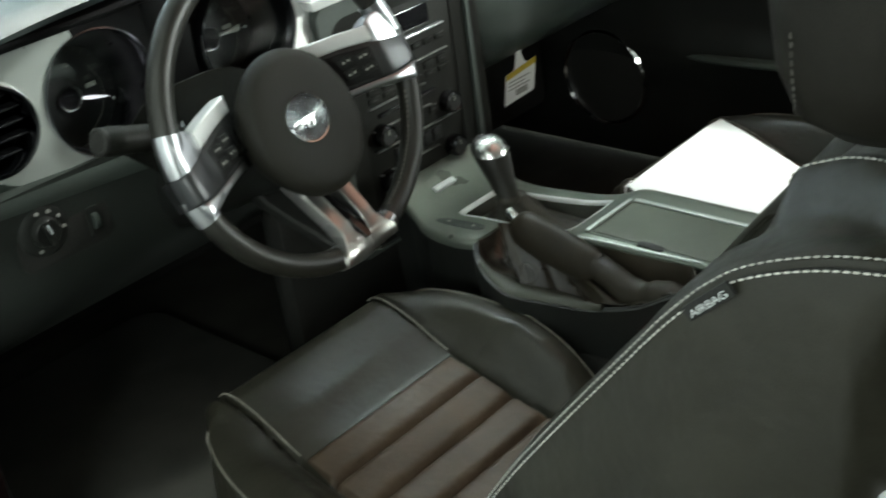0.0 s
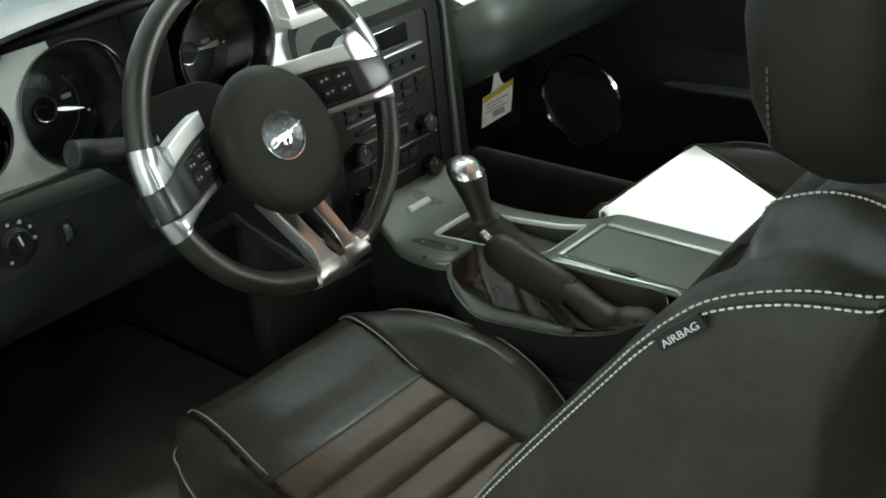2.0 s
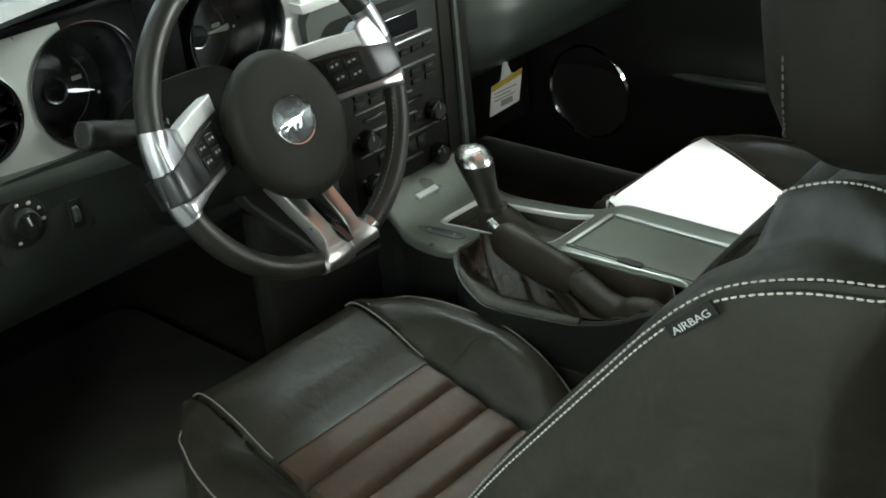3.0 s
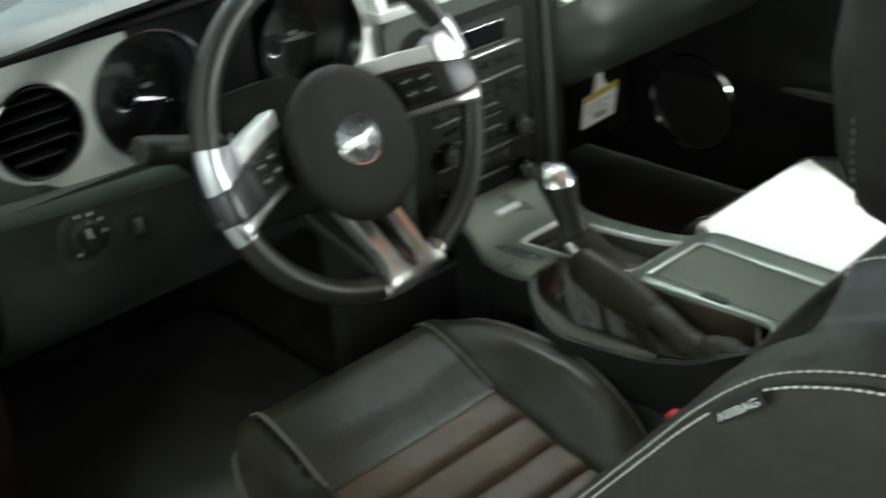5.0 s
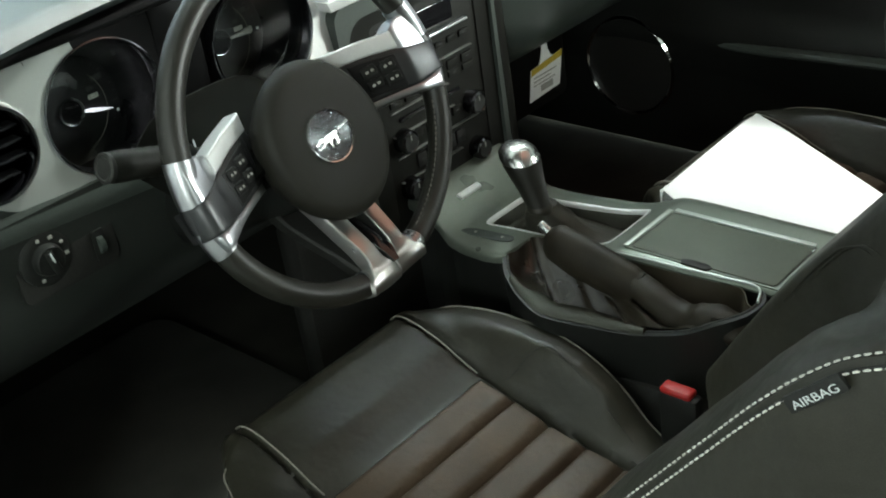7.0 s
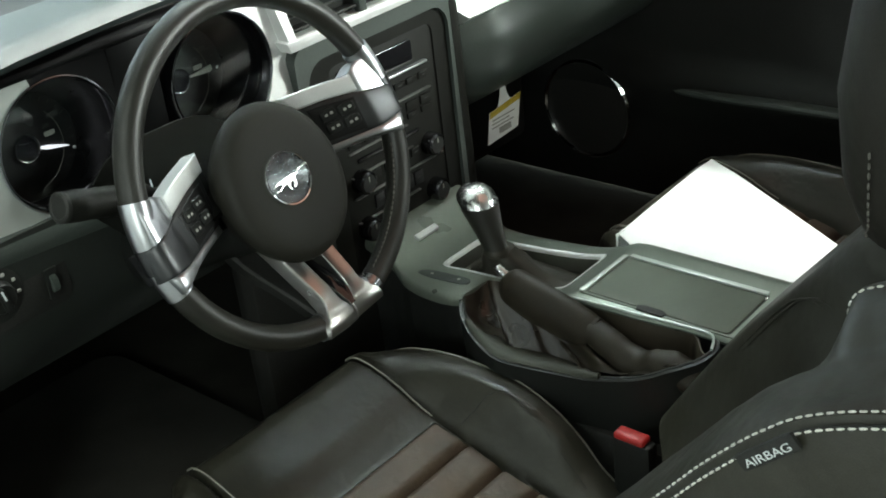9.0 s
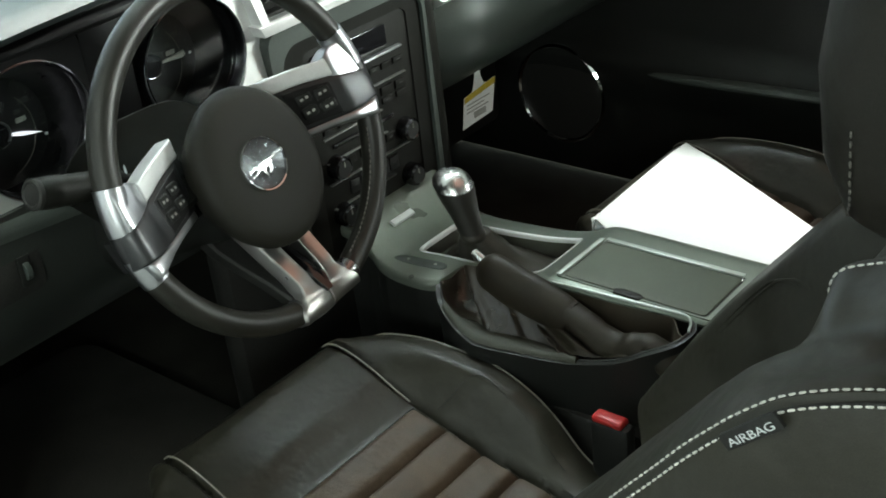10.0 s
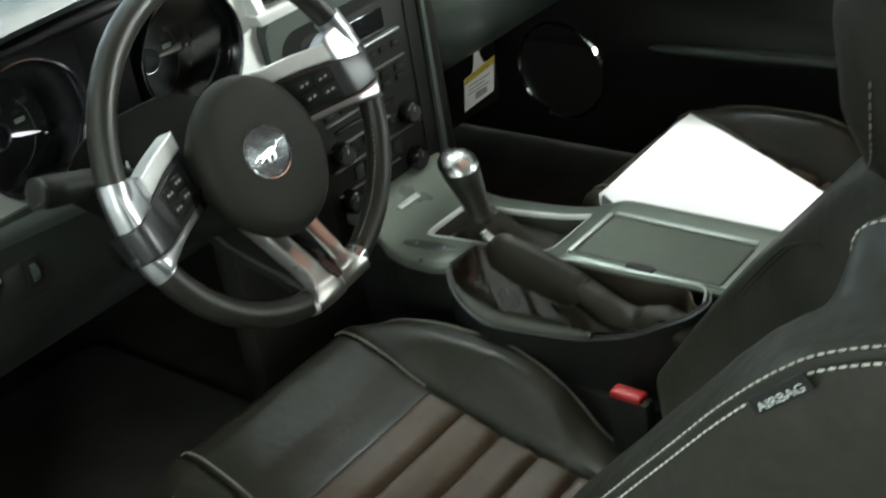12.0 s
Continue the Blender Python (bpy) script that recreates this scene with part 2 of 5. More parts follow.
def prism(pts, h0, h1, bevel=0.002, m=WORLD, bm=None, seg=2):
    """A plate: a 2D outline between two heights."""
    out, tmp = bm or bmesh.new(), bmesh.new()
    lo = [tmp.verts.new((x, y, h0)) for x, y in pts]
    hi = [tmp.verts.new((x, y, h1)) for x, y in pts]
    tmp.faces.new(lo[::-1])
    tmp.faces.new(hi)
    n = len(pts)
    for i in range(n):
        tmp.faces.new((lo[i], lo[(i + 1) % n], hi[(i + 1) % n], hi[i]))
    bmesh.ops.recalc_face_normals(tmp, faces=tmp.faces)
    if bevel:
        es = [e for e in tmp.edges if all(abs(v.co.z - h1) < 1e-7 for v in e.verts)]
        bmesh.ops.bevel(tmp, geom=es, offset=bevel, segments=seg, affect="EDGES", profile=0.5)
    return merge(out, tmp, m)


def rounded(x0, y0, x1, y1, r, n=5):
    pts = []
    for cx, cy, a0 in ((x1 - r, y1 - r, 0), (x0 + r, y1 - r, 90), (x0 + r, y0 + r, 180), (x1 - r, y0 + r, 270)):
        for i in range(n + 1):
            a = radians(a0 + 90 * i / n)
            pts.append((cx + r * math.cos(a), cy + r * math.sin(a)))
    return pts


def ring_plate(outer, inner, h0, h1, m=WORLD, bm=None):
    """A plate with a hole: two outlines with the same count of points."""
    out, n = bm or bmesh.new(), len(outer)
    v = [[out.verts.new(m @ Vector((x, y, h))) for x, y in pts] for pts, h in ((outer, h1), (inner, h1), (inner, h0), (outer, h0))]
    for k in range(4):
        for i in range(n):
            out.faces.new((v[k][i], v[k][(i + 1) % n], v[(k + 1) % 4][(i + 1) % n], v[(k + 1) % 4][i]))
    return out


def circle(cx, cy, r, n=48, ry=None):
    return [(cx + r * math.cos(2 * math.pi * i / n), cy + (ry or r) * math.sin(2 * math.pi * i / n)) for i in range(n)]


def lathe(prof, m=WORLD, n=40, bm=None, sx=1.0, sy=1.0, caps=True):
    """A turned body round the local z from (radius, height) pairs."""
    out = bm or bmesh.new()
    rings = []
    for r, h in prof:
        rings.append([out.verts.new(m @ Vector((r * sx * math.cos(2 * math.pi * i / n), r * sy * math.sin(2 * math.pi * i / n), h))) for i in range(n)])
    for a, b in zip(rings, rings[1:]):
        for i in range(n):
            out.faces.new((a[i], a[(i + 1) % n], b[(i + 1) % n], b[i]))
    if caps and prof[0][0] > 1e-5:
        out.faces.new(rings[0][::-1])
    if caps and prof[-1][0] > 1e-5:
        out.faces.new(rings[-1])
    return out


def spline(pts, n):
    """A smooth open curve through the points."""
    p = [Vector(q) for q in pts]
    p = [2 * p[0] - p[1], *p, 2 * p[-1] - p[-2]]
    out = []
    segs = len(p) - 3
    for k in range(n + 1):
        s = k / n * segs
        i = min(int(s), segs - 1)
        t = s - i
        a, b, c, d = p[i : i + 4]
        out.append(0.5 * (2 * b + (c - a) * t + (2 * a - 5 * b + 4 * c - d) * t * t + (3 * b - a - 3 * c + d) * t ** 3))
    return out


def tube(path, radius, n=10, closed=False, bm=None, flat=1.0, up=(0, 0, 1), caps=True):
    """A tube along points; radius a number or one for each point."""
    out = bm or bmesh.new()
    path = [Vector(p) for p in path]
    k = len(path)
    rings = []
    for i, p in enumerate(path):
        a = path[(i - 1) % k] if closed or i else path[0]
        b = path[(i + 1) % k] if closed or i < k - 1 else path[-1]
        t = (b - a).normalized()
        side = t.cross(Vector(up))
        if side.length < 1e-4:
            side = t.cross(Vector((1, 0, 0)))
        side.normalize()
        top = side.cross(t)
        r = radius[i] if isinstance(radius, (list, tuple)) else radius
        rings.append([out.verts.new(p + r * math.cos(2 * math.pi * j / n) * side + r * flat * math.sin(2 * math.pi * j / n) * top) for j in range(n)])
    for i in range(k if closed else k - 1):
        a, b = rings[i], rings[(i + 1) % k]
        for j in range(n):
            out.faces.new((a[j], a[(j + 1) % n], b[(j + 1) % n], b[j]))
    if not closed and caps:
        out.faces.new(rings[0][::-1])
        out.faces.new(rings[-1])
    return out


def sheet(fn, nu, nv, thick, bm=None):
    """A curved sheet fn(u, v) with a thickness along its normal (negative: the other way)."""
    out = bm or bmesh.new()
    pos = [[Vector(fn(i / nu, j / nv)) for j in range(nv + 1)] for i in range(nu + 1)]
    front = [[out.verts.new(p) for p in row] for row in pos]
    back = []
    for i in range(nu + 1):
        row = []
        for j in range(nv + 1):
            du = pos[min(i + 1, nu)][j] - pos[max(i - 1, 0)][j]
            dv = pos[i][min(j + 1, nv)] - pos[i][max(j - 1, 0)]
            row.append(out.verts.new(pos[i][j] - du.cross(dv).normalized() * thick))
        back.append(row)
    for i in range(nu):
        for j in range(nv):
            out.faces.new((front[i][j], front[i + 1][j], front[i + 1][j + 1], front[i][j + 1]))
            out.faces.new((back[i][j], back[i][j + 1], back[i + 1][j + 1], back[i + 1][j]))
    edge = [(i, 0) for i in range(nu)] + [(nu, j) for j in range(nv)] + [(i, nv) for i in range(nu, 0, -1)] + [(0, j) for j in range(nv, 0, -1)]
    for (a, b), (c, d) in zip(edge, edge[1:] + edge[:1]):
        out.faces.new((front[a][b], back[a][b], back[c][d], front[c][d]))
    return out


def loft(loops, bm=None, caps=True):
    """A skin over closed loops of equal count."""
    out = bm or bmesh.new()
    rows = [[out.verts.new(Vector(p)) for p in loop] for loop in loops]
    n = len(rows[0])
    for a, b in zip(rows, rows[1:]):
        for i in range(n):
            out.faces.new((a[i], a[(i + 1) % n], b[(i + 1) % n], b[i]))
    if caps:
        out.faces.new(rows[0][::-1])
        out.faces.new(rows[-1])
    return out


def stitches(path, length=0.0055, gap=0.0025, r=0.0009, bm=None, up=(0, 0, 1)):
    """Single threads laid along a curve."""
    out = bm or bmesh.new()
    path = [Vector(p) for p in path]
    dist = [0.0]
    for a, b in zip(path, path[1:]):
        dist.append(dist[-1] + (b - a).length)

    def at(s):
        for i in range(len(path) - 1):
            if s <= dist[i + 1]:
                k = (s - dist[i]) / max(1e-9, dist[i + 1] - dist[i])
                return path[i].lerp(path[i + 1], k)
        return path[-1]

    s = 0.0
    while s + length < dist[-1]:
        a, b = at(s), at(s + length)
        tube([a, a.lerp(b, 0.2), a.lerp(b, 0.8), b], [r * 0.4, r, r, r * 0.4], 5, bm=out, up=up)
        s += length + gap
    return out


def smooth_step(a, b, x):
    t = min(1, max(0, (x - a) / (b - a)))
    return t * t * (3 - 2 * t)


def pts_smooth(table, x):
    """Smooth reading of a small table of (x, value)."""
    n = len(table)
    x = min(max(x, table[0][0]), table[-1][0])
    i = next((k for k in range(n - 2) if x <= table[k + 1][0]), n - 2)

    def slope(k):
        lo, hi = table[max(k - 1, 0)], table[min(k + 1, n - 1)]
        return (hi[1] - lo[1]) / (hi[0] - lo[0])

    (x0, y0), (x1, y1) = table[i], table[i + 1]
    h = x1 - x0
    t = (x - x0) / h
    return y0 * (1 + 2 * t) * (1 - t) ** 2 + h * slope(i) * t * (1 - t) ** 2 + y1 * t * t * (3 - 2 * t) - h * slope(i + 1) * t * t * (1 - t)


def pts_lerp(table, x):
    """Linear reading of a small table of (x, value)."""
    for (a, va), (b, vb) in zip(table, table[1:]):
        if x <= b:
            k = min(1, max(0, (x - a) / (b - a)))
            return va + (vb - va) * k
    return table[-1][1]

# ---- hall ----
solid("ground", box((0, 0, -0.05), (12, 12, 0.1), 0), FLOORING, "grey polished hall floor under the car", "floor", kind="structure")
for nm, c, s in (("wall_north", (0, 6, 2.1), (12, 0.2, 4.2)), ("wall_south", (0, -6, 2.1), (12, 0.2, 4.2)), ("wall_east", (6, 0, 2.1), (0.2, 11.8, 4.2)), ("wall_west", (-6, 0, 2.1), (0.2, 11.8, 4.2))):
    solid(nm, box(c, s, 0), PLASTER, "plain pale hall wall", "wall", kind="structure")
solid("ceiling", box((0, 0, 4.25), (12, 12, 0.1), 0), PLASTER, "plain pale hall ceiling", "ceiling", kind="structure")

# ---- car shell ----
solid("car_floor", box((0, -0.35, 0.23), (1.5, 2.4, 0.06), 0.01), CARPET, "black carpeted car floor", "floor", kind="structure")
# Out of view; width and front edge set by where its shade falls.
solid("headliner", box((0, -0.83, 1.38), (1.46, 1.74, 0.04), 0.015), HEADLINER, "unseen grey headliner sized to shade the cabin", "ceiling", kind="structure")
solid("wall_firewall", box((0, 0.88, 0.55), (1.5, 0.05, 0.85), 0.01), DARK, "dark bulkhead behind the dashboard", "wall", kind="structure")
solid("wall_rear", box((0, -1.6, 0.6), (1.5, 0.06, 0.75), 0.01), DARK, "dark seat bulkhead closing the cabin", "wall", kind="structure")
for sx, nm in ((-1, "pillar_driver"), (1, "pillar_passenger")):
    bm = tube(spline([(sx * 0.76, 0.8, 0.93), (sx * 0.72, 0.45, 1.12), (sx * 0.64, 0.02, 1.37)], 10), 0.04, 10)
    solid(nm, bm, DARK, "dark trimmed windscreen pillar", "pillar", kind="structure")
bm = sheet(lambda u, v: (-0.7 + 1.4 * u, 0.83 - 0.8 * v - 0.04 * (2 * u - 1) ** 2, 0.95 + 0.43 * v), 8, 6, 0.005)
wind = solid("window_1", bm, GLASS, "clear sloping windscreen", "window", kind="structure")
wind.visible_shadow = False
solid("hinge_pillar", box((-0.79, 0.75, 0.56), (0.14, 1.1, 0.86), 0.03), PAINT, "dark red painted door jamb beside the dashboard", "pillar", kind="structure")
# Pillar and rail are unseen, added to keep light off the headrest.
solid("shade_pillar", box((-0.72, -1.14, 0.8), (0.08, 0.44, 1.12), 0.03), DARK, "unseen dark door pillar added to shade the headrest", "pillar", kind="structure")
solid("shade_rail", tube(spline([(-0.66, 0.04, 1.36), (-0.69, -0.3, 1.37), (-0.7, -0.9, 1.37), (-0.69, -1.6, 1.33)], 20), 0.05, 12), HEADLINER, "unseen grey roof rail added to shade the headrest", "rail", kind="structure")
solid("sill", box((-0.78, -0.5, 0.3), (0.12, 1.7, 0.14), 0.03), PLASTIC, "black plastic door sill", "sill", kind="structure")

# ---- passenger door ----
pdoor = thing("door_1", (0.72, 0, 0.25), "closed dark passenger door with speaker", "door", kind="structure")


def door_face(u, v):
    y, z = 0.8 - 1.9 * u, 0.28 + 0.68 * v
    bulge = 0.03 * smooth_step(0.2, 0.36, v) * (1 - smooth_step(0.36, 0.44, v))
    return (0.70 - bulge - 0.02 * v, y, z)


part("door_panel", sheet(door_face, 24, 40, 0.05), PLASTIC, pdoor)
part("armrest", tube(spline([(0.685, 0.2, 0.513), (0.665, 0.1, 0.517), (0.66, -0.1, 0.525), (0.66, -0.5, 0.535)], 20), [0.006] + [0.014] * 19 + [0.01], 10, flat=0.6), VINYL, pdoor, "soft padded armrest ridge")
mring = basis((0.672, 0.362, 0.445), (0, -1, 0), (0, 0, 1), (-1, 0, 0))
part("speaker_ring", lathe([(0.088, 0.0), (0.089, 0.006), (0.093, 0.009), (0.097, 0.006), (0.098, 0.0)], mring, 64, caps=False), CHROME, pdoor, "thin chrome speaker ring")
part("speaker_grille", lathe([(0.088, 0.001), (0.06, 0.004), (0.0, 0.006)], mring, 48, caps=False), DARK, pdoor)

# ---- dashboard ----
dash = thing("dashboard", (0, 0.5, 0.3), "dark two-brow dashboard with brushed metal panels", "dashboard")


def brow(u, v):
    x = -0.69 + 1.38 * u
    front = pts_smooth([(-0.69, 0.168), (-0.6, 0.181), (-0.5, 0.2), (-0.42, 0.211), (-0.345, 0.22), (-0.2, 0.222), (0.69, 0.205)], x)
    back = 0.315 - 0.08 * smooth_step(-0.5, -0.66, x)
    lip = -0.01 * (1 - smooth_step(0, 0.1, v)) - 0.012 * smooth_step(0.9, 1, v)
    return (x, front + (back - front) * v, 0.967 + lip + 0.003 * math.sin(v * 3))


part("dash_top", sheet(brow, 30, 24, -0.012), VINYL_TOP, dash, "broad pad catching the light of the windscreen")
part("defroster_shelf", sheet(lambda u, v: (-0.69 + 1.38 * u, 0.23 + 0.62 * v, 0.938 - 0.02 * v), 12, 8, -0.03), DARK, dash)
part("brow_underside", box((-0.42, 0.228, 0.946), (0.54, 0.05, 0.012), 0.006), CLUSTER, dash)
PANEL_Y = 0.22
mp = basis((0, PANEL_Y, 0), (1, 0, 0), (0, 0, 1), (0, -1, 0))


def cell(x0, z0, x1, z1, cx, cz, r, n=64, keep=None):
    """A square plate round a round opening."""
    outer, inner = [], []
    for i in range(n):
        a = 2 * math.pi * (i + 0.5) / n
        c, s = math.cos(a), math.sin(a)
        k = min((x1 - cx) / c if c > 0 else (x0 - cx) / c, (z1 - cz) / s if s > 0 else (z0 - cz) / s)
        outer.append((cx + k * c, cz + k * s))
        inner.append((cx + r * c, cz + r * s))
    bm = ring_plate(outer, inner, -0.02, 0.0, mp)
    if keep:
        bmesh.ops.delete(bm, geom=[f for f in bm.faces if not keep(f.calc_center_median().x)], context="FACES")
    return bm


VC, G1, G2 = (-0.606, 0.861), (-0.469, 0.858), (-0.248, 0.856)
vp = cell(-0.69, 0.803, -0.543, 0.94, *VC, 0.047)
for v in vp.verts:
    if v.co.z < 0.8045:
        v.co.z -= 0.02 * (v.co.x + 0.69) / 0.147
    dx, dz = v.co.x - VC[0], v.co.z - VC[1]
    turn = math.degrees(math.atan2(dz, dx)) % 360
    reach = math.hypot(dx, dz)
    if 172 < turn < 285 and reach > 0.05:
        keep_in = pts_lerp([(172, 0.088), (185, 0.075), (200, 0.063), (230, 0.058), (262, 0.0575), (285, 0.072)], turn)
        k = min(1, keep_in / reach)
        v.co.x, v.co.z = VC[0] + dx * k, VC[1] + dz * k
part("vent_panel", vp, PANEL, dash)
end = cell(-0.692, 0.745, -0.545, 0.93, *VC, 0.0535)
for v in end.verts:
    v.co.y += 0.006
part("end_trim", end, VINYL, dash, "grey vinyl end of the dashboard")
part("lower_trim", sheet(lambda u, v: (-0.69 + 0.3 * u, 0.2125 + 0.006 * (2 * v - 1) ** 2 + 0.012 * v * v, 0.801 - 0.022 * u - 0.05 * v), 14, 12, -0.01), VINYL, dash, "grey vinyl strip under the metal panel")
# Black part: real dark trim, plus the brow's shade over the metal.
for keep, mat in ((lambda x: x < -0.485, PANEL), (lambda x: x >= -0.485, CLUSTER)):
    part("gauge_panel", cell(-0.543, 0.783, -0.392, 0.94, *G1, 0.0715, keep=keep), mat, dash)
# The right part takes the lighter metal, for its bright reflection.
for keep, mat in ((lambda x: x > -0.235, LIT_METAL), (lambda x: x <= -0.235, CLUSTER)):
    tilted = cell(-0.33, 0.775, -0.15, 0.94, *G2, 0.073, keep=keep)
    for v in tilted.verts:
        v.co.y += max(0, v.co.z - 0.78) * 0.15 - (0.012 if mat is LIT_METAL else 0.0)
    part("gauge_panel", tilted, mat, dash)
part("cluster_bridge", box((-0.361, PANEL_Y + 0.012, 0.857), (0.06, 0.02, 0.166), 0.003), CLUSTER, dash)
part("lower_dash", sheet(lambda u, v: (-0.69 + 0.54 * u, 0.215 + 0.012 * math.sin(v * 2.2) + 0.05 * v * v + 0.5 * max(0, v - 0.28) ** 2, 0.788 - 0.33 * v), 10, 24, -0.03), LOWER, dash)
part("knee_panel", box((-0.08, 0.3, 0.4), (0.3, 0.05, 0.35), 0.02), DARK, dash)
# air vent at the driver's end
vent = part("air_vent", lathe([(0.0455, -0.03), (0.046, 0.003), (0.0475, 0.0065), (0.0505, 0.007), (0.053, 0.004), (0.054, 0.0005)], mp @ Matrix.Translation((*VC, 0)), 56, caps=False), CHROME, dash, "round chrome-ringed air vent")
for k in range(5):
    part("slat", box((VC[0], PANEL_Y + 0.016, VC[1] - 0.032 + 0.016 * k), (0.081 if 0 < k < 4 else 0.056, 0.018, 0.003), 0.001), VENT_BLACK, vent)
part("vent_back", lathe([(0.045, -0.031), (0.0, -0.031)], mp @ Matrix.Translation((*VC, 0)), 32), VENT_BLACK, vent)


def gauge(c, hub, r, turn, pointer, shape):
    loops = []
    for k, h, q in ((0.86, -0.076, 1.0), (0.9, -0.05, 0.66), (0.95, -0.02, 0.26), (0.98, -0.004, 0.05), (1.0, 0.0, 0.0)):
        cx, cz = c[0] + (hub[0] - c[0]) * 0.5 * q, c[1] + (hub[1] - c[1]) * q
        loops.append([mp @ Vector((cx + k * r * math.cos(t), cz + k * r * math.sin(t), h)) for t in [2 * math.pi * i / 64 for i in range(64)]])
    g = part("gauge", loft(loops, caps=False), POD, dash, "deep gloss black round instrument pod")
    face = mp @ Matrix.Translation((hub[0], hub[1], -0.075))
    part("dial", lathe([(r * 0.95, -0.001), (r * 0.8, 0.0), (0, 0.0)], face, 48, caps=False), DIAL, g)
    bezel = part("bezel", lathe([(r * 0.955, -0.012), (r * 0.97, -0.003), (r * 0.985, 0.0015), (r, 0.003), (r + 0.0015, 0.0022)], mp @ Matrix.Translation((*c, 0.001)), 64, caps=False), BEZEL, g, "dark chrome bezel")
    # Tapered arc drawn only where the lower left edge catches light.
    part("bezel_shine", tube([mp @ Vector((c[0] + (r + 0.0022) * math.cos(radians(t)), c[1] + (r + 0.0022) * math.sin(radians(t)), 0.002)) for t in range(165, 336, 5)], [0.0004 + 0.0012 * math.sin(math.pi * k / 34) for k in range(35)], 8), SATIN, bezel, "thin silver arc drawn for the light on the bezel's edge")
    part("hub", lathe([(0.0155, 0.0), (0.0155, 0.0035), (0.0148, 0.0045), (0.0138, 0.0042), (0.0132, 0.002)], face, 36, caps=False), CLAMP, g)
    part("hub_cap", lathe([(0.0133, 0.001), (0.0128, 0.0025), (0.0, 0.003)], face, 32, caps=False), GLOSS, g)
    m = face @ Matrix.Rotation(radians(turn), 4, "Z")
    part("needle", prism(shape, 0.002, 0.0045, 0.0006, m), pointer, g)
    # White speck put in for a glint past the needle's tip.
    part("end_glint", box((0.0665 * 0.88, 0, 0.0025), (0.0035, 0.003, 0.001), 0.0003, m @ Matrix.Rotation(radians(-3), 4, "Z")), WHITE, g, "small glint past the needle, put in as white")
    ticks = bmesh.new()
    for k in range(25):
        a = radians(-40 + 260 * k / 24)
        box((0.057, 0, 0.001), (0.006 if k % 3 == 0 else 0.003, 0.0008, 0.001), 0, face @ Matrix.Rotation(a, 4, "Z"), ticks)
    part("tick_marks", ticks, TICK, g, kind="stuff")
    for dx, dz, w, h, mat in ((0.031, 0.007, 0.013, 0.0055, PRINT), (0.029, 0.0165, 0.008, 0.005, TICK), (0.04, 0.026, 0.014, 0.006, TICK), (0.01, 0.034, 0.008, 0.008, TICK)):
        part("dial_mark", prism(rounded(dx - w / 2, dz - h / 2, dx + w / 2, dz + h / 2, 0.001), 0.0008, 0.0016, 0, face), mat, g)
    part("inner_ring", tube([face @ Vector((-0.004 + 0.049 * math.cos(radians(t)), -0.002 + 0.049 * math.sin(radians(t)), 0.0015)) for t in range(-75, 50, 5)], 0.0005, 6), RIM_THREAD, g)
    shape = [(r * 0.955, -0.017), (r * 0.955, -0.016), (r * 0.5, -0.0145), (0.0, -0.014), (0.0, -0.0152), (r * 0.5, -0.0157), (r * 0.955, -0.017)]
    lens = part("lens", lathe(shape, mp @ Matrix.Translation((*c, 0)), 48, caps=False), GLASS, g, "clear lens")
    lens.visible_shadow = False
    return g


SLIM = [(0.016, -0.0014), (0.026, -0.0023), (0.04, -0.0014), (0.052, 0), (0.04, 0.0014), (0.026, 0.0023), (0.016, 0.0014)]
WEDGE = [(0.016, -0.0012), (0.046, -0.0046), (0.05, -0.002), (0.049, 0.0036), (0.016, 0.0012)]
gauge(G1, (-0.471, 0.838), 0.0715, -16, GLINT, SLIM)
gauge(G2, (-0.259, 0.841), 0.073, 1, PRINT, WEDGE)
# light switch panel
msw = basis((0, 0.222, 0), (1, 0, 0), (0, 0, 1), (0, -1, 0))
sw = part("switch_panel", prism(rounded(-0.622, 0.69, -0.502, 0.775, 0.012), -0.01, 0.0015, 0.001, msw), DARK, dash, "flush black switch panel")
KC = (-0.587, 0.734)
kn = part("light_knob", lathe([(0.031, 0.0015), (0.0305, 0.004), (0.0275, 0.006), (0.018, 0.007), (0.0165, 0.014), (0.015, 0.016), (0.0, 0.0165)], msw @ Matrix.Translation((*KC, 0)), 40), PLASTIC, sw, "round black light switch")
mk = msw @ Matrix.Translation((*KC, 0)) @ Matrix.Rotation(radians(12), 4, "Z")
part("knob_grip", box((0.0, 0.0, 0.019), (0.0085, 0.029, 0.008), 0.003, mk), PLASTIC, kn)
part("knob_pointer", box((0.0, 0.007, 0.0232), (0.0022, 0.012, 0.0008), 0.0003, mk), WHITE, kn)
for a, w in ((100, 0.0042), (64, 0.0052), (28, 0.0042), (-8, 0.005), (242, 0.0045)):
    ca, sa = math.cos(radians(a)), math.sin(radians(a))
    part("icon_mark", prism(rounded(KC[0] + 0.0235 * ca - w / 2, KC[1] + 0.0235 * sa - 0.002, KC[0] + 0.0235 * ca + w / 2, KC[1] + 0.0235 * sa + 0.002, 0.0012), 0.0055, 0.0072, 0.0003, msw), PRINT, kn)
part("dimmer", prism(rounded(-0.531, 0.7, -0.515, 0.736, 0.003), 0.001, 0.004, 0.001, msw), PLASTIC, sw)
part("dimmer_wheel", lathe([(0.0105, -0.0035), (0.011, -0.003), (0.011, 0.003), (0.0105, 0.0035)], basis((-0.523, 0.222, 0.718), (0, 1, 0), (0, 0, 1), (1, 0, 0)), 24), DASHMID, sw, "ribbed dimmer wheel")

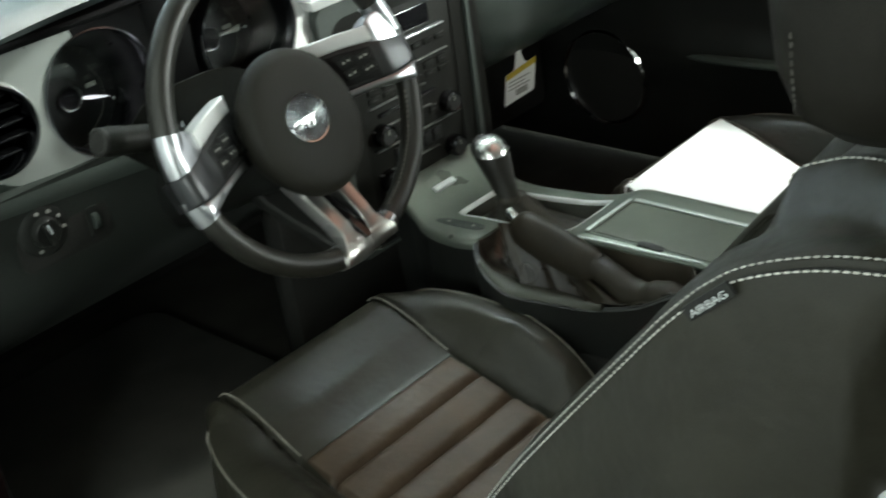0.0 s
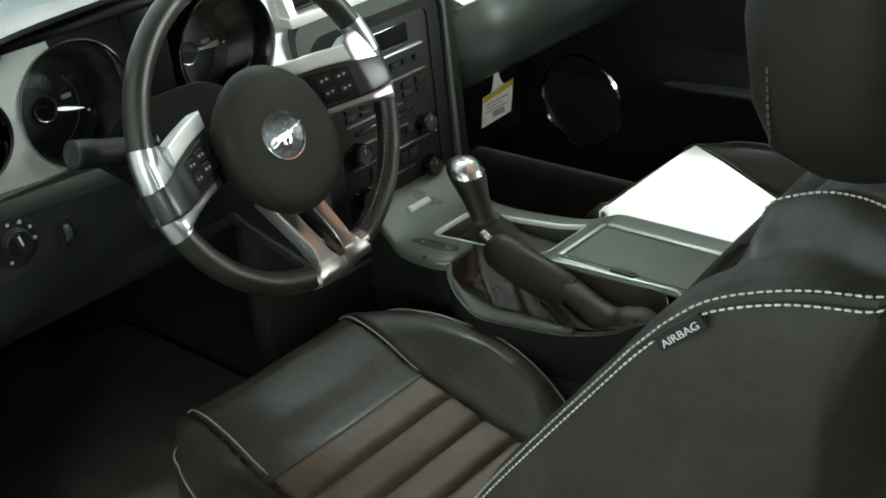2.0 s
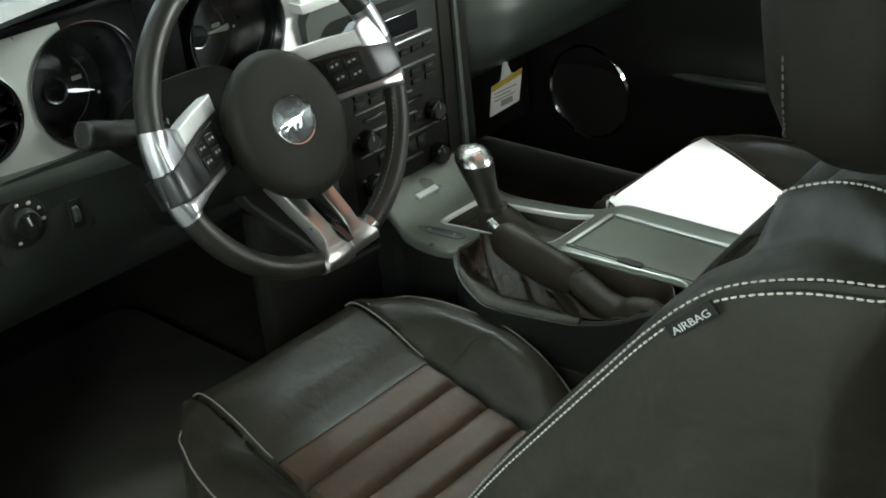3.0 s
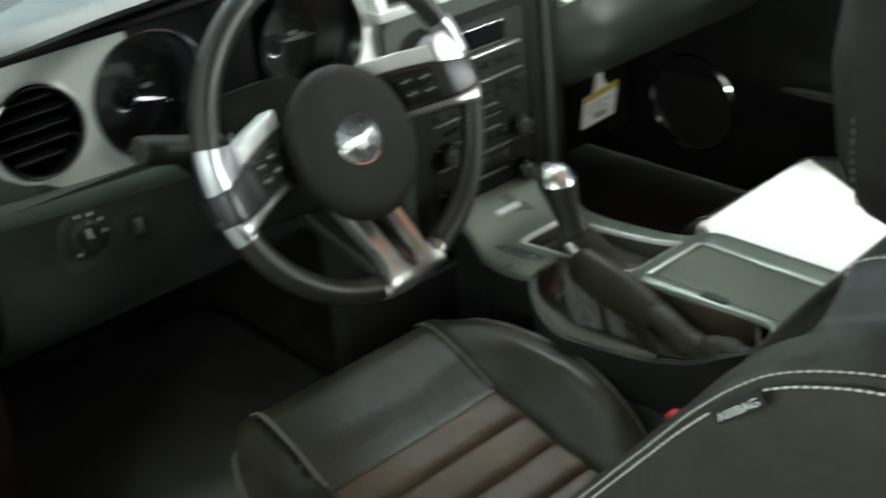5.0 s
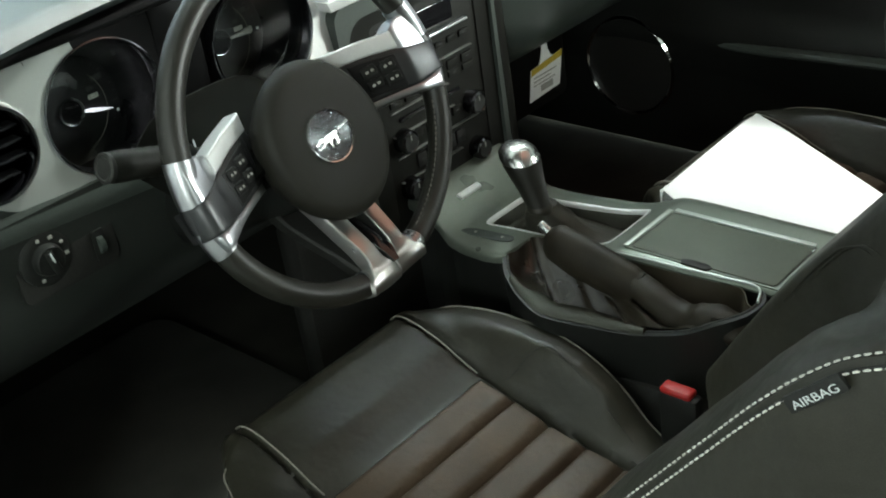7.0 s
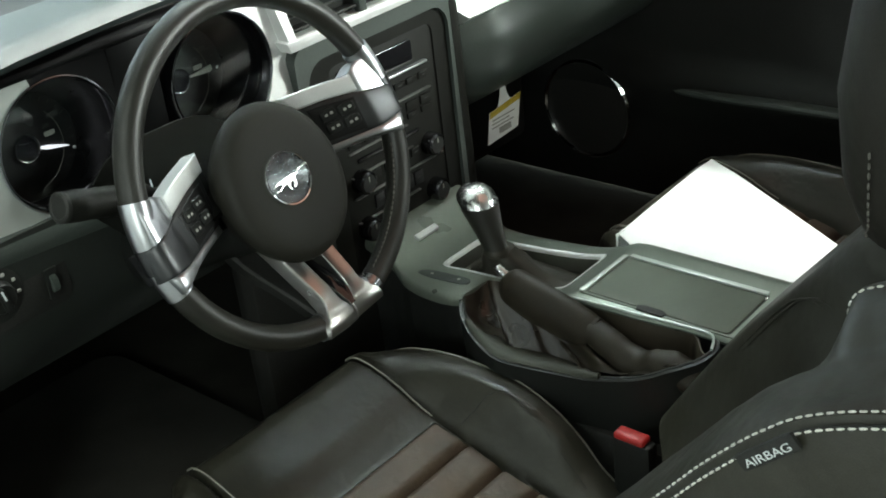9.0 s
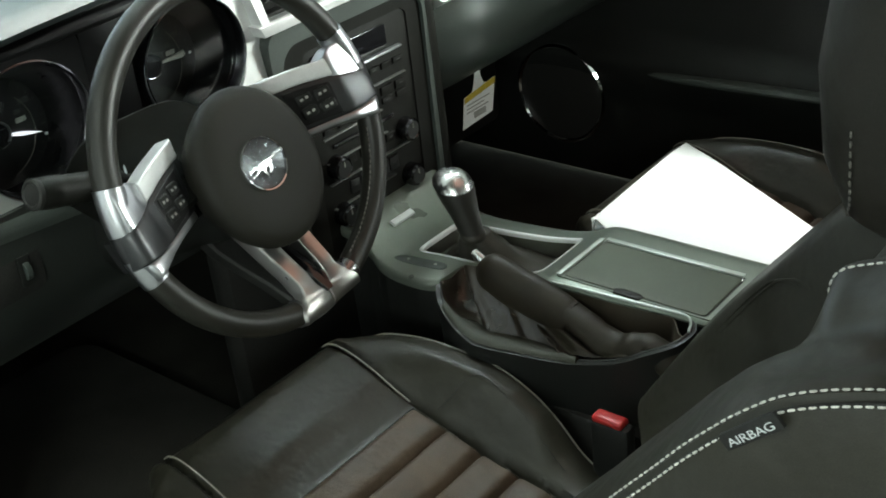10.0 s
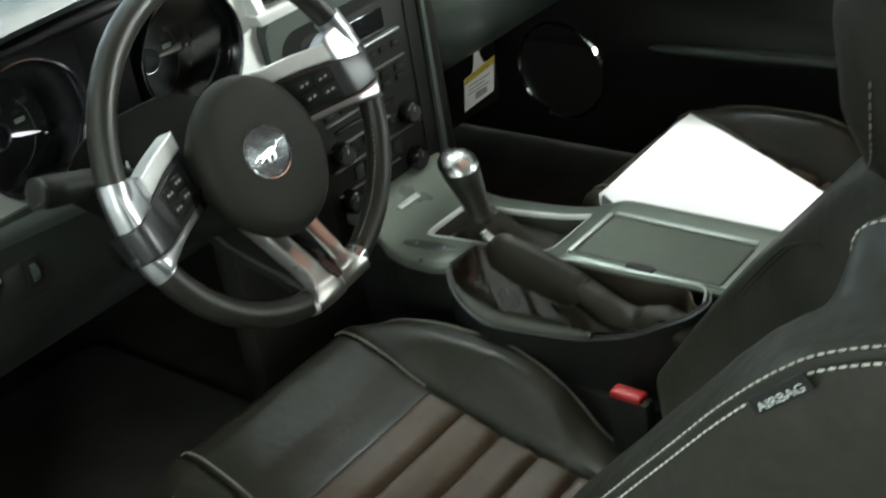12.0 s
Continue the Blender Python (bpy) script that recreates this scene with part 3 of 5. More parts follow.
# centre stack
SY = 0.205
ms = basis((0, SY, 0), (1, 0, 0), (0, 0, 1), (0, -1, 0))


def plate_hole(name, outer, inner, h0, h1, mat):
    return part(name, ring_plate(outer, inner, h0, h1, ms), mat, dash)


plate_hole("stack_surround", rounded(-0.155, 0.48, 0.138, 0.856, 0.02, 8), rounded(-0.137, 0.485, 0.128, 0.832, 0.03, 8), -0.05, 0.004, VINYL)
plate_hole("stack_frame", rounded(-0.139, 0.484, 0.13, 0.834, 0.03, 8), rounded(-0.1, 0.49, 0.1, 0.813, 0.014, 8), -0.05, -0.002, STACK)


def stack_side(u, v):
    """The rounded flank between the stack and the passenger side."""
    z = 0.862 - 0.375 * u
    a = v * math.pi / 2
    return (0.134 + 0.006 * u + 0.055 * math.sin(a), SY - 0.0048 + 0.085 * (1 - math.cos(a)), z)


part("stack_flank", sheet(stack_side, 24, 12, 0.006), STACK, dash, "rounded dark flank of the stack")
part("stack_face", prism(rounded(-0.102, 0.5, 0.102, 0.815, 0.012), -0.03, -0.004, 0.002, ms), STACK, dash)
part("display", prism(rounded(-0.085, 0.773, 0.056, 0.803, 0.004), -0.006, -0.001, 0.001, ms), GLOSS, dash)
part("trim_bar", box((0, SY + 0.0, 0.766), (0.158, 0.008, 0.0035), 0.0012), SATIN, dash)
for z, x0, x1 in ((0.7265, -0.085, 0.084), (0.689, -0.085, 0.03), (0.624, -0.085, 0.094), (0.655, -0.085, 0.035), (0.588, -0.085, 0.04)):
    part("trim_bar", box((0.5 * (x0 + x1), SY + 0.0025, z), (x1 - x0, 0.006, 0.0018), 0.0006), DULL_BAR, dash)
part("disc_slot", box((-0.01, SY + 0.003, 0.674), (0.12, 0.004, 0.006), 0.001), GLOSS, dash)
for row, (z, n, w, h) in enumerate(((0.747, 7, 0.021, 0.009), (0.713, 6, 0.024, 0.012), (0.699, 6, 0.024, 0.009), (0.645, 4, 0.02, 0.012), (0.606, 5, 0.02, 0.02))):
    for k in range(n):
        x = -0.072 + 0.145 * k / (n - 1) if row < 3 else -0.04 + 0.08 * k / (n - 1)
        bt = part("button", box((x, SY + 0.0032, z), (w * 0.9, 0.004, h), 0.001), STACK if row < 4 else GLOSS_SOFT, dash)
        if (k + row) % 2 == 0:
            part("button_mark", box((x, SY + 0.001, z), (0.007, 0.0004, 0.0016), 0), TICK, bt)
for x, z in ((-0.07, 0.646), (0.07, 0.646), (0.07, 0.576), (-0.07, 0.576)):
    mk = ms @ Matrix.Translation((x, z, 0))
    kn = part("knob", lathe([(0.0165, -0.004), (0.0165, 0.009), (0.0155, 0.0125), (0.0125, 0.0145), (0.0115, 0.0135)], mk, 36, caps=False), BEZEL, dash, "dark chrome rimmed dial knob")
    part("knob_face", lathe([(0.0125, 0.008), (0.012, 0.0138), (0.0, 0.014)], mk, 32, caps=False), PLASTIC, kn)
    part("knob_pointer", box((0, 0.0065, 0.0142), (0.0012, 0.007, 0.0008), 0, mk), PRINT, kn)
part("vent_strip", prism([(-0.157, 0.854), (-0.163, 0.868), (0.1, 0.866), (0.105, 0.858), (0.09, 0.8545)], -0.02, 0.006, 0.002, ms), LIT_METAL, dash)
upright = prism([(-0.155, 0.856), (-0.168, 0.95), (-0.152, 0.95), (-0.143, 0.868)], -0.02, 0.006, 0.002, ms)
for v in upright.verts:
    v.co.y += (v.co.z - 0.856) * 0.22
part("vent_upright", upright, LIT_METAL, dash)
grille = part("vent_grille", box((-0.02, 0.245, 0.905), (0.25, 0.05, 0.08), 0.006), DARK, dash)
for k in range(4):
    for xc in (-0.09, 0.04):
        part("slat", box((xc, 0.212, 0.877 + 0.016 * k), (0.11, 0.016, 0.003), 0.001), PLASTIC, grille)
part("vent_divider", box((-0.025, 0.208, 0.905), (0.014, 0.012, 0.08), 0.003), VINYL, grille)

# passenger side
def pass_face(u, v):
    x = 0.135 + 0.565 * u
    y = pts_smooth([(0, 0.27), (0.32, 0.224), (0.36, 0.212), (0.42, 0.203), (0.5, 0.196), (0.6, 0.195), (0.7, 0.201), (0.8, 0.217), (0.9, 0.246), (1, 0.29)], v) + 0.055 * (1 - smooth_step(0.14, 0.25, x))
    return (x, y, 0.87 - 0.25 * v)


part("passenger_panel", prism([(0.19, -0.002), (0.69, -0.006), (0.69, 0.18), (0.08, 0.18), (0.112, 0.085)], -0.02, 0.002, 0.003, basis((0, 0.217, 0.788), (1, 0, 0), (0, 0.5, 0.866), (0, -0.866, 0.5))), PANEL, dash)
part("passenger_pad", sheet(pass_face, 20, 50, -0.012), DASHMID, dash)
part("glove_box", box((0.36, 0.47, 0.52), (0.46, 0.06, 0.22), 0.02), DARK, dash)

# ---- steering wheel ----
TILT_W = radians(23)
NW, UW = Vector((0, -math.cos(TILT_W), math.sin(TILT_W))), Vector((0, math.sin(TILT_W), math.cos(TILT_W)))
mw0 = basis((-0.36, 0, 0.82), (1, 0, 0), UW, NW)
mw = mw0 @ Matrix.Translation((0.01, 0.013, 0)) @ Matrix.Rotation(radians(6), 4, "Z")
TILT_R, YAW_R = radians(16.4), radians(3.44)
NR = Vector((math.sin(YAW_R) * math.cos(TILT_R), -math.cos(YAW_R) * math.cos(TILT_R), math.sin(TILT_R)))
XR = Vector((math.cos(YAW_R), math.sin(YAW_R), 0))
mrim = basis((-0.3468, 0.0299, 0.8217), XR, NR.cross(XR), NR) @ Matrix.Rotation(radians(6), 4, "Z")
wheel = thing("steering_wheel", (-0.36, 0.03, 0.81), "black leather steering wheel with silver spokes, turned slightly", "steering wheel")
RC, RT, RD = 0.1763, 0.0138, 0.0


def rim_arc(a0, a1, n, r=RC, d=RD):
    return [mrim @ Vector((r * math.cos(radians(a0 + (a1 - a0) * i / n)), r * math.sin(radians(a0 + (a1 - a0) * i / n)), d)) for i in range(n + 1)]


part("rim", tube(rim_arc(0, 360, 96)[:-1], RT, 18, closed=True, up=NW), RIM_LEATHER, wheel)
for a0, a1 in ((288, 342),):
    part("rim_seam", stitches(rim_arc(a0, a1, 60, RC - RT * 0.93, RD + RT * 0.45), 0.0045, 0.0015, 0.0012, up=NW), RIM_THREAD, wheel, kind="stuff")
pad = part("airbag_pad", lathe([(0.058, -0.07), (0.0705, -0.045), (0.0765, -0.03), (0.0785, -0.022), (0.0783, -0.0175), (0.0765, -0.012), (0.0715, -0.0065), (0.066, -0.0042), (0.056, -0.0026), (0.04, -0.001), (0.0, 0.0)], mw @ Matrix.Translation((-0.006, -0.0155, 0)), 72, sx=0.955, sy=1.09), PAD_LEATHER, wheel, "round domed black airbag pad")
mb = mw0 @ Matrix.Rotation(radians(6), 4, "Z")
badge = part("badge", lathe([(0.0255, 0.0), (0.0245, 0.0015), (0.012, 0.0017), (0.0, 0.0018)], WORLD, 48, caps=False), SPUN, wheel, "round silver badge")
badge.matrix_basis = mb
part("badge_rim", lathe([(0.0255, 0.0), (0.0262, 0.0025), (0.0275, 0.003), (0.0286, 0.001), (0.0286, -0.004)], mb, 48, caps=False), CHROME, badge)
fig = bmesh.new()
for pts in (
    [(-0.011, -0.0045), (-0.007, -0.0005), (0.0, 0.0025), (0.006, 0.0045), (0.009, 0.003), (0.007, -0.0015), (0.001, -0.004), (-0.006, -0.0065)],
    [(0.007, 0.0042), (0.0115, 0.0082), (0.0165, 0.0095), (0.02, 0.0128), (0.0205, 0.0112), (0.0175, 0.0078), (0.0125, 0.0062), (0.009, 0.0022)],
    [(-0.009, -0.0015), (-0.0135, -0.002), (-0.0195, -0.0075), (-0.0185, -0.0095), (-0.0145, -0.0068), (-0.01, -0.005)],
    [(-0.0085, -0.004), (-0.0125, -0.0095), (-0.0175, -0.0115), (-0.0168, -0.0128), (-0.0112, -0.0112), (-0.0055, -0.006)],
    [(0.0035, -0.002), (0.0075, -0.0022), (0.0075, -0.0065), (0.0045, -0.0105), (0.003, -0.01), (0.005, -0.0062)],
    [(-0.0025, -0.0042), (0.0005, -0.0042), (-0.0005, -0.0085), (0.002, -0.0118), (0.0005, -0.0125), (-0.0025, -0.0088)],
):
    prism([(x * 1.1, y * 1.05) for x, y in pts], 0.0012, 0.0036, 0.0008, mb @ Matrix.Rotation(radians(-20), 4, "Z"), fig, 1)
part("badge_figure", fig, CHROME_SOFT, badge)


def dished(pts, h0, h1, bev, fall, seg=1):
    """A plate on the wheel whose height falls towards the hub."""
    bm = prism(pts, h0, h1, bev, WORLD, seg=seg)
    bmesh.ops.subdivide_edges(bm, edges=[e for e in bm.edges if e.calc_length() > 0.02], cuts=3, use_grid_fill=True)
    for v in bm.verts:
        v.co.z += fall(v.co)
        v.co = mw @ v.co
    return bm


def strip(side_a, side_b, h0, h1, bev, fall, crown=0.0):
    """A bar on the wheel between two edge curves, with rounded edges, whose height follows the spoke."""
    n = 28
    ea, eb = spline([(*q, 0) for q in side_a], n), spline([(*q, 0) for q in side_b], n)
    wide = sum((p - q).length for p, q in zip(ea, eb)) / (n + 1)
    k = min(0.45, bev / wide)
    across = [(0, h0 - h1), (0, -bev), (0.1 * k, -0.56 * bev), (0.3 * k, -0.29 * bev), (0.6 * k, -0.08 * bev), (k, 0)]
    across = across + [(0.5, crown)] + [(1 - v, h) for v, h in across[::-1]]
    along = [(0, h0 - h1)] + [(0, -bev), (0.4, -0.2 * bev)] + [(i, 0) for i in range(1, n)] + [(n - 0.4, -0.2 * bev), (n, -bev), (n, h0 - h1)]
    bm = bmesh.new()
    rows = []
    for s, ds in along:
        q = min(int(s), n - 1)
        pa, pb = ea[q].lerp(ea[q + 1], s - q), eb[q].lerp(eb[q + 1], s - q)
        row = []
        for v, dv in across:
            p = pa.lerp(pb, v)
            row.append(bm.verts.new(mw @ Vector((p.x, p.y, h1 + min(ds, dv) + (dv if dv > 0 and ds == 0 else 0) + fall(p)))))
        rows.append(row)
    for ra, rb in zip(rows, rows[1:]):
        for q in range(len(ra) - 1):
            bm.faces.new((ra[q], ra[q + 1], rb[q + 1], rb[q]))
    return bm


def side_fall(co):
    if co.x < 0:
        return pts_smooth([(0.05, -0.055), (0.068, -0.047), (0.14, -0.0155), (0.15, -0.009), (0.17, -0.0005), (0.18, -0.003), (0.186, -0.011), (0.19, -0.02)], -co.x)
    return pts_smooth([(0.05, -0.055), (0.068, -0.047), (0.14, -0.0185), (0.15, -0.0175), (0.173, -0.0185), (0.184, -0.021), (0.19, -0.027), (0.194, -0.036)], co.x)


def low_fall(co):
    return pts_smooth([(0.07, -0.09), (0.095, -0.075), (0.15, -0.028), (0.16, -0.024), (0.19, -0.024)], -co.y)


for sx in (-1, 1):
    def mir(pts):
        return [(sx * a, b) for a, b in pts]
    a0 = -17 if sx > 0 else 163
    sp = part("spoke", dished(mir([(0.055, 0.036), (0.055, -0.03), (0.11, -0.026), (0.15, -0.034), (0.16, 0.0), (0.15, 0.03)]), -0.03, -0.008, 0.002, side_fall), PLASTIC, wheel)
    for q0, q1, mat in ((4, 18, SATIN), (-4 if sx < 0 else -7, 4, INLAY), (-14 if sx < 0 else -13, -4 if sx < 0 else -7, SATIN)):
        arc = (q0, q1) if sx > 0 else (180 - q1, 180 - q0)
        part("rim_clamp", tube(rim_arc(*arc, 10), RT + (0.0014 if mat is SATIN else 0.0018), 18, up=NW), mat, sp, "satin silver clamp on the rim" if mat is SATIN else "dark grey metal clamp inlay")
    part("upper_bar", strip(mir([(0.06, 0.054), (0.1, 0.0475), (0.13, 0.0405), (0.1375, 0.0395)]), mir([(0.064, 0.035), (0.1, 0.029), (0.125, 0.0225), (0.1375, 0.0195)]), -0.025, 0.004, 0.0032, side_fall, 0.0004), LIT_METAL, sp)
    part("clamp_web", strip(mir([(0.136, 0.0405), (0.152, 0.047), (0.174, 0.046)]), mir([(0.136, 0.014), (0.155, 0.006), (0.178, 0.002)]), -0.02, 0.0008, 0.0025, side_fall), SATIN, sp)
    part("lower_bar", strip(mir([(0.082, -0.015), (0.115, -0.021), (0.15, -0.027), (0.18, -0.026)]), mir([(0.082, -0.026), (0.115, -0.031), (0.146, -0.038), (0.174, -0.046)]), -0.025, 0.001, 0.004, side_fall), SATIN, sp)
    part("inlay", strip(mir([(0.07, 0.037), (0.12, 0.025), (0.15, 0.015), (0.187, 0.006)]), mir([(0.08, -0.018), (0.115, -0.023), (0.15, -0.0275), (0.186, -0.027)]), -0.025, 0.0022, 0.004, side_fall, 0.0004), INLAY, sp, "dark grey metal spoke face")
    part("button_panel", strip(mir([(0.08, 0.0285), (0.1, 0.024), (0.131, 0.0155)]), mir([(0.084, -0.0125), (0.105, -0.0165), (0.129, -0.0215)]), -0.01, 0.0034, 0.0016, side_fall), GLOSS_SOFT, sp, "black button panel")
    for j in range(2):
        for k in range(2):
            ac, bc = sx * (0.097 + 0.02 * k), 0.0135 - 0.0155 * j - 0.004 * k
            bt = part("button", dished(rounded(ac - 0.0085, bc - 0.006, ac + 0.0085, bc + 0.006, 0.003), 0.001, 0.0056, 0.001, side_fall), PLASTIC, sp)
            for q in (-1, 1):
                part("button_mark", dished(rounded(ac + q * 0.003 - 0.0016, bc - 0.0014, ac + q * 0.003 + 0.0016, bc + 0.0014, 0.0006), 0.0056, 0.006, 0, side_fall), PRINT, bt)
low = part("lower_spoke", dished([(-0.045, -0.06), (0.045, -0.06), (0.03, -0.16), (-0.03, -0.16)], -0.05, -0.03, 0.003, low_fall), DARK, wheel)
PRONG_LINE = [(-0.072, 0.0125, 0.031, -0.066), (-0.092, 0.0115, 0.0305, -0.055), (-0.116, 0.0105, 0.029, -0.044), (-0.138, 0.0095, 0.0275, -0.034), (-0.15, 0.0088, 0.0277, -0.031), (-0.157, 0.0072, 0.031, -0.029), (-0.162, 0.0045, 0.0335, -0.0282), (-0.1655, 0.0006, 0.0357, -0.0275), (-0.1705, 0.0004, 0.0405, -0.027), (-0.176, 0.0004, 0.0425, -0.027), (-0.182, 0.0004, 0.043, -0.0295), (-0.187, 0.0004, 0.043, -0.035), (-0.19, 0.0004, 0.042, -0.043)]


def prong_at(y, k):
    return pts_smooth([(-q[0], q[k]) for q in PRONG_LINE], -y)


def prong_section(sx, y):
    """Flat face beside the slot, a rounded ridge, and a deep outer wall."""
    xi, xr, c = (prong_at(y, k) for k in (1, 2, 3))
    deep = 0.016 * smooth_step(-0.172, -0.145, y) + 0.004
    sec = [(xi + 0.001, c - 0.022), (xi, c - 0.002), (xi + 0.0004, c - 0.0008), (xi + 0.0014, c), (xr - 0.003, c + 0.0004), (xr - 0.001, c + 0.0002), (xr, c - 0.001), (xr + 0.0006, c - 0.003), (xr + 0.0012 + 0.1 * deep, c - deep), (xr - 0.004, c - deep - 0.003)]
    return [mw @ Vector((sx * x, y, h)) for x, h in (sec if sx > 0 else sec[::-1])]


for sx in (-1, 1):
    part("prong", loft([prong_section(sx, -0.072 - 0.1115 * (k / 50) ** 0.9) for k in range(51)]), PRONG, low)
part("rim_clamp", tube(rim_arc(255, 266, 8), RT + 0.0016, 18, up=NW), SATIN, low, "satin silver clamp on the rim")
part("rim_clamp", tube(rim_arc(266, 285, 10), RT + 0.0012, 18, up=NW), CLAMP, low, "dark silver clamp on the rim")
part("slot", dished([(-0.008, -0.09), (0.008, -0.09), (0.0075, -0.15), (0.004, -0.166), (-0.004, -0.166), (-0.0075, -0.15)], -0.02, -0.0005, 0.001, low_fall), GLOSS, low, "dark slot between the prongs")
col = thing("steering_column", (-0.36, 0.2, 0.75), "dark plastic steering column shroud with a stalk", "steering column")
part("shroud", loft([[mw0 @ Vector((rx * math.cos(t), -0.01 + ry * math.sin(t), d)) for t in [2 * math.pi * i / 24 for i in range(24)]] for d, rx, ry in ((-0.055, 0.05, 0.045), (-0.09, 0.06, 0.055), (-0.2, 0.07, 0.06), (-0.3, 0.075, 0.065))]), PLASTIC, col)
cover = sheet(lambda u, v: (-0.475 + 0.205 * u, 0.19 - 0.16 * v, 0.836 - 0.032 * v - 0.05 * abs(2 * u - 1) ** 4 + 0.003 * math.sin(v * 3)), 24, 12, 0.006)
part("upper_cover", cover, COVER, col, "grey upper cover of the column")
part("cover_edge", tube([(-0.46 + 0.02 * i, 0.192, 0.838 - 0.05 * abs(2 * (0.015 + 0.02 * i) / 0.205 - 1) ** 4) for i in range(10)], 0.004, 10), PLASTIC, col)
# Short thin silver line across the cover.
part("cover_streak", tube([(-0.452 + 0.0075 * i, 0.1 + 0.012 * i, 0.8185 + 0.0025 * i) for i in range(5)], 0.0011, 6), SATIN, col, "thin bright streak")
st = spline([(-0.41, 0.1, 0.80), (-0.47, 0.095, 0.825), (-0.56, 0.09, 0.855)], 30)
part("stalk", tube(st, [0.009] * 13 + [0.0105, 0.0135] + [0.0155 if k % 2 else 0.0148 for k in range(12)] + [0.0158, 0.0158, 0.0155, 0.012], 18), STACK, col, "ribbed black turn signal stalk")
sd = (st[-1] - st[-4]).normalized()
part("stalk_cap", lathe([(0.0152, -0.003), (0.0152, 0.0015), (0.0135, 0.003), (0.0115, 0.003), (0.0105, 0.002), (0.0, 0.0025)], basis(st[-1], sd.cross(Vector((0, 0, 1))).normalized(), sd.cross(sd.cross(Vector((0, 0, 1)))).normalized(), sd), 28), DARK, col)

# ---- centre console ----
cons = thing("centre_console", (0.0, -0.2, 0.26), "grey satin centre console with a lidded bin", "console")
DECK = [(0.21, 0.562), (0.19, 0.5575), (0.172, 0.5505), (0.157, 0.5435), (0.144, 0.5375), (0.13, 0.5332), (0.112, 0.5313), (0.05, 0.5308), (-0.03, 0.5345), (-0.07, 0.5405), (-0.095, 0.5495), (-0.117, 0.5585), (-0.15, 0.5603), (-0.3, 0.5607), (-0.6, 0.5607)]
LEFT = [(0.21, -0.08), (0.175, -0.08), (0.152, -0.085), (0.129, -0.094), (0.1, -0.0995), (0.066, -0.1), (0.045, -0.096), (0.034, -0.09), (0.0315, -0.084), (0.0302, -0.07), (0.0296, -0.054), (0.027, -0.043), (0.015, -0.0375), (-0.06, -0.0375), (-0.1, -0.052), (-0.117, -0.0605), (-0.205, -0.057), (-0.274, -0.051), (-0.3, -0.051), (-0.6, -0.055)]
RIGHT = [(0.21, 0.125), (0.126, 0.103), (0.1, 0.094), (0.068, 0.093), (-0.017, 0.1), (-0.1, 0.105), (-0.22, 0.104), (-0.6, 0.104)]
NEAR_X = [(0.107, -0.041), (0.094, -0.038), (0.07, -0.0325), (0.02, -0.029), (-0.084, -0.027)]
FAR_X = [(0.107, 0.05), (0.074, 0.0525), (0.045, 0.056), (-0.084, 0.07)]


def by_y(table, y, fn=pts_lerp):
    return fn([(-a, b) for a, b in table], -y)


def deck_z(y):
    return by_y(DECK, y, pts_smooth)


def dip(y):
    """How far the shift recess is sunk into the deck."""
    return 0.03 if -0.084 < y < 0.107 else 0.0


def cons_section(y, drop=0.0035):
    z, xl, xr = deck_z(y) - drop, by_y(LEFT, y) + drop, by_y(RIGHT, y) - drop
    d, xn, xf = dip(y), by_y(NEAR_X, y) - 0.002, by_y(FAR_X, y) + 0.002
    return [(xl + 0.006, y, 0.3), (xl + 0.003, y, z - 0.02), (xl + 0.0015, y, z - 0.006), (xl + 0.004, y, z - 0.002), (xn, y, z), (xn + 0.0002, y, z - d), (xf, y, z - d), (xf + 0.0002, y, z), (xr - 0.02, y, z), (xr - 0.01, y, z), (xr - 0.004, y, z - 0.003), (xr - 0.002, y, z - 0.012), (xr, y, z - 0.04), (xr, y, 0.3)]


def deck_section(y):
    z, xl, xr = deck_z(y), by_y(LEFT, y), by_y(RIGHT, y)
    d, xn, xf = dip(y), by_y(NEAR_X, y), by_y(FAR_X, y)
    side = 0.009 + 0.007 * smooth_step(-0.1, -0.06, y)
    over = [(xl + 0.0015, z - side), (xl, z - 0.6 * side), (xl + 0.0006, z - 0.0045), (xl + 0.0025, z - 0.0015), (xl + 0.006, z), (xn, z), (xn + 0.0002, z - d), (xf, z - d), (xf + 0.0002, z), (xr - 0.018, z), (xr - 0.008, z - 0.0006), (xr - 0.002, z - 0.004), (xr, z - 0.013)]
    under = [(xr - 0.0015, z - 0.013), (xr - 0.009, z - 0.0025), (xf + 0.002, z - 0.0015), (xf + 0.0018, z - d - 0.0015), (xn - 0.0016, z - d - 0.0015), (xn - 0.0018, z - 0.0015), (xl + 0.007, z - 0.0015), (xl + 0.003, z - side - 0.0005)]
    return [(x, y, h) for x, h in over + under]


ys = sorted([round(y, 4) for y in [0.21 - 0.0081 * i for i in range(101)] + [0.2 - 0.004 * i for i in range(24)] + [0.1071, 0.1069, -0.0839, -0.0841] + [0.035 - 0.0009 * i for i in range(12)]], reverse=True)
ys = [y for k, y in enumerate(ys) if k == 0 or ys[k - 1] - y > 0.0001]
part("body", loft([cons_section(y) for y in ys]), PLASTIC, cons)
part("deck", loft([deck_section(y) for y in ys]), CONSOLE, cons, "grey satin top trim")
part("recess_floor", box((-0.095, -0.17, 0.38), (0.08, 0.34, 0.12), 0.01), DARK, cons)
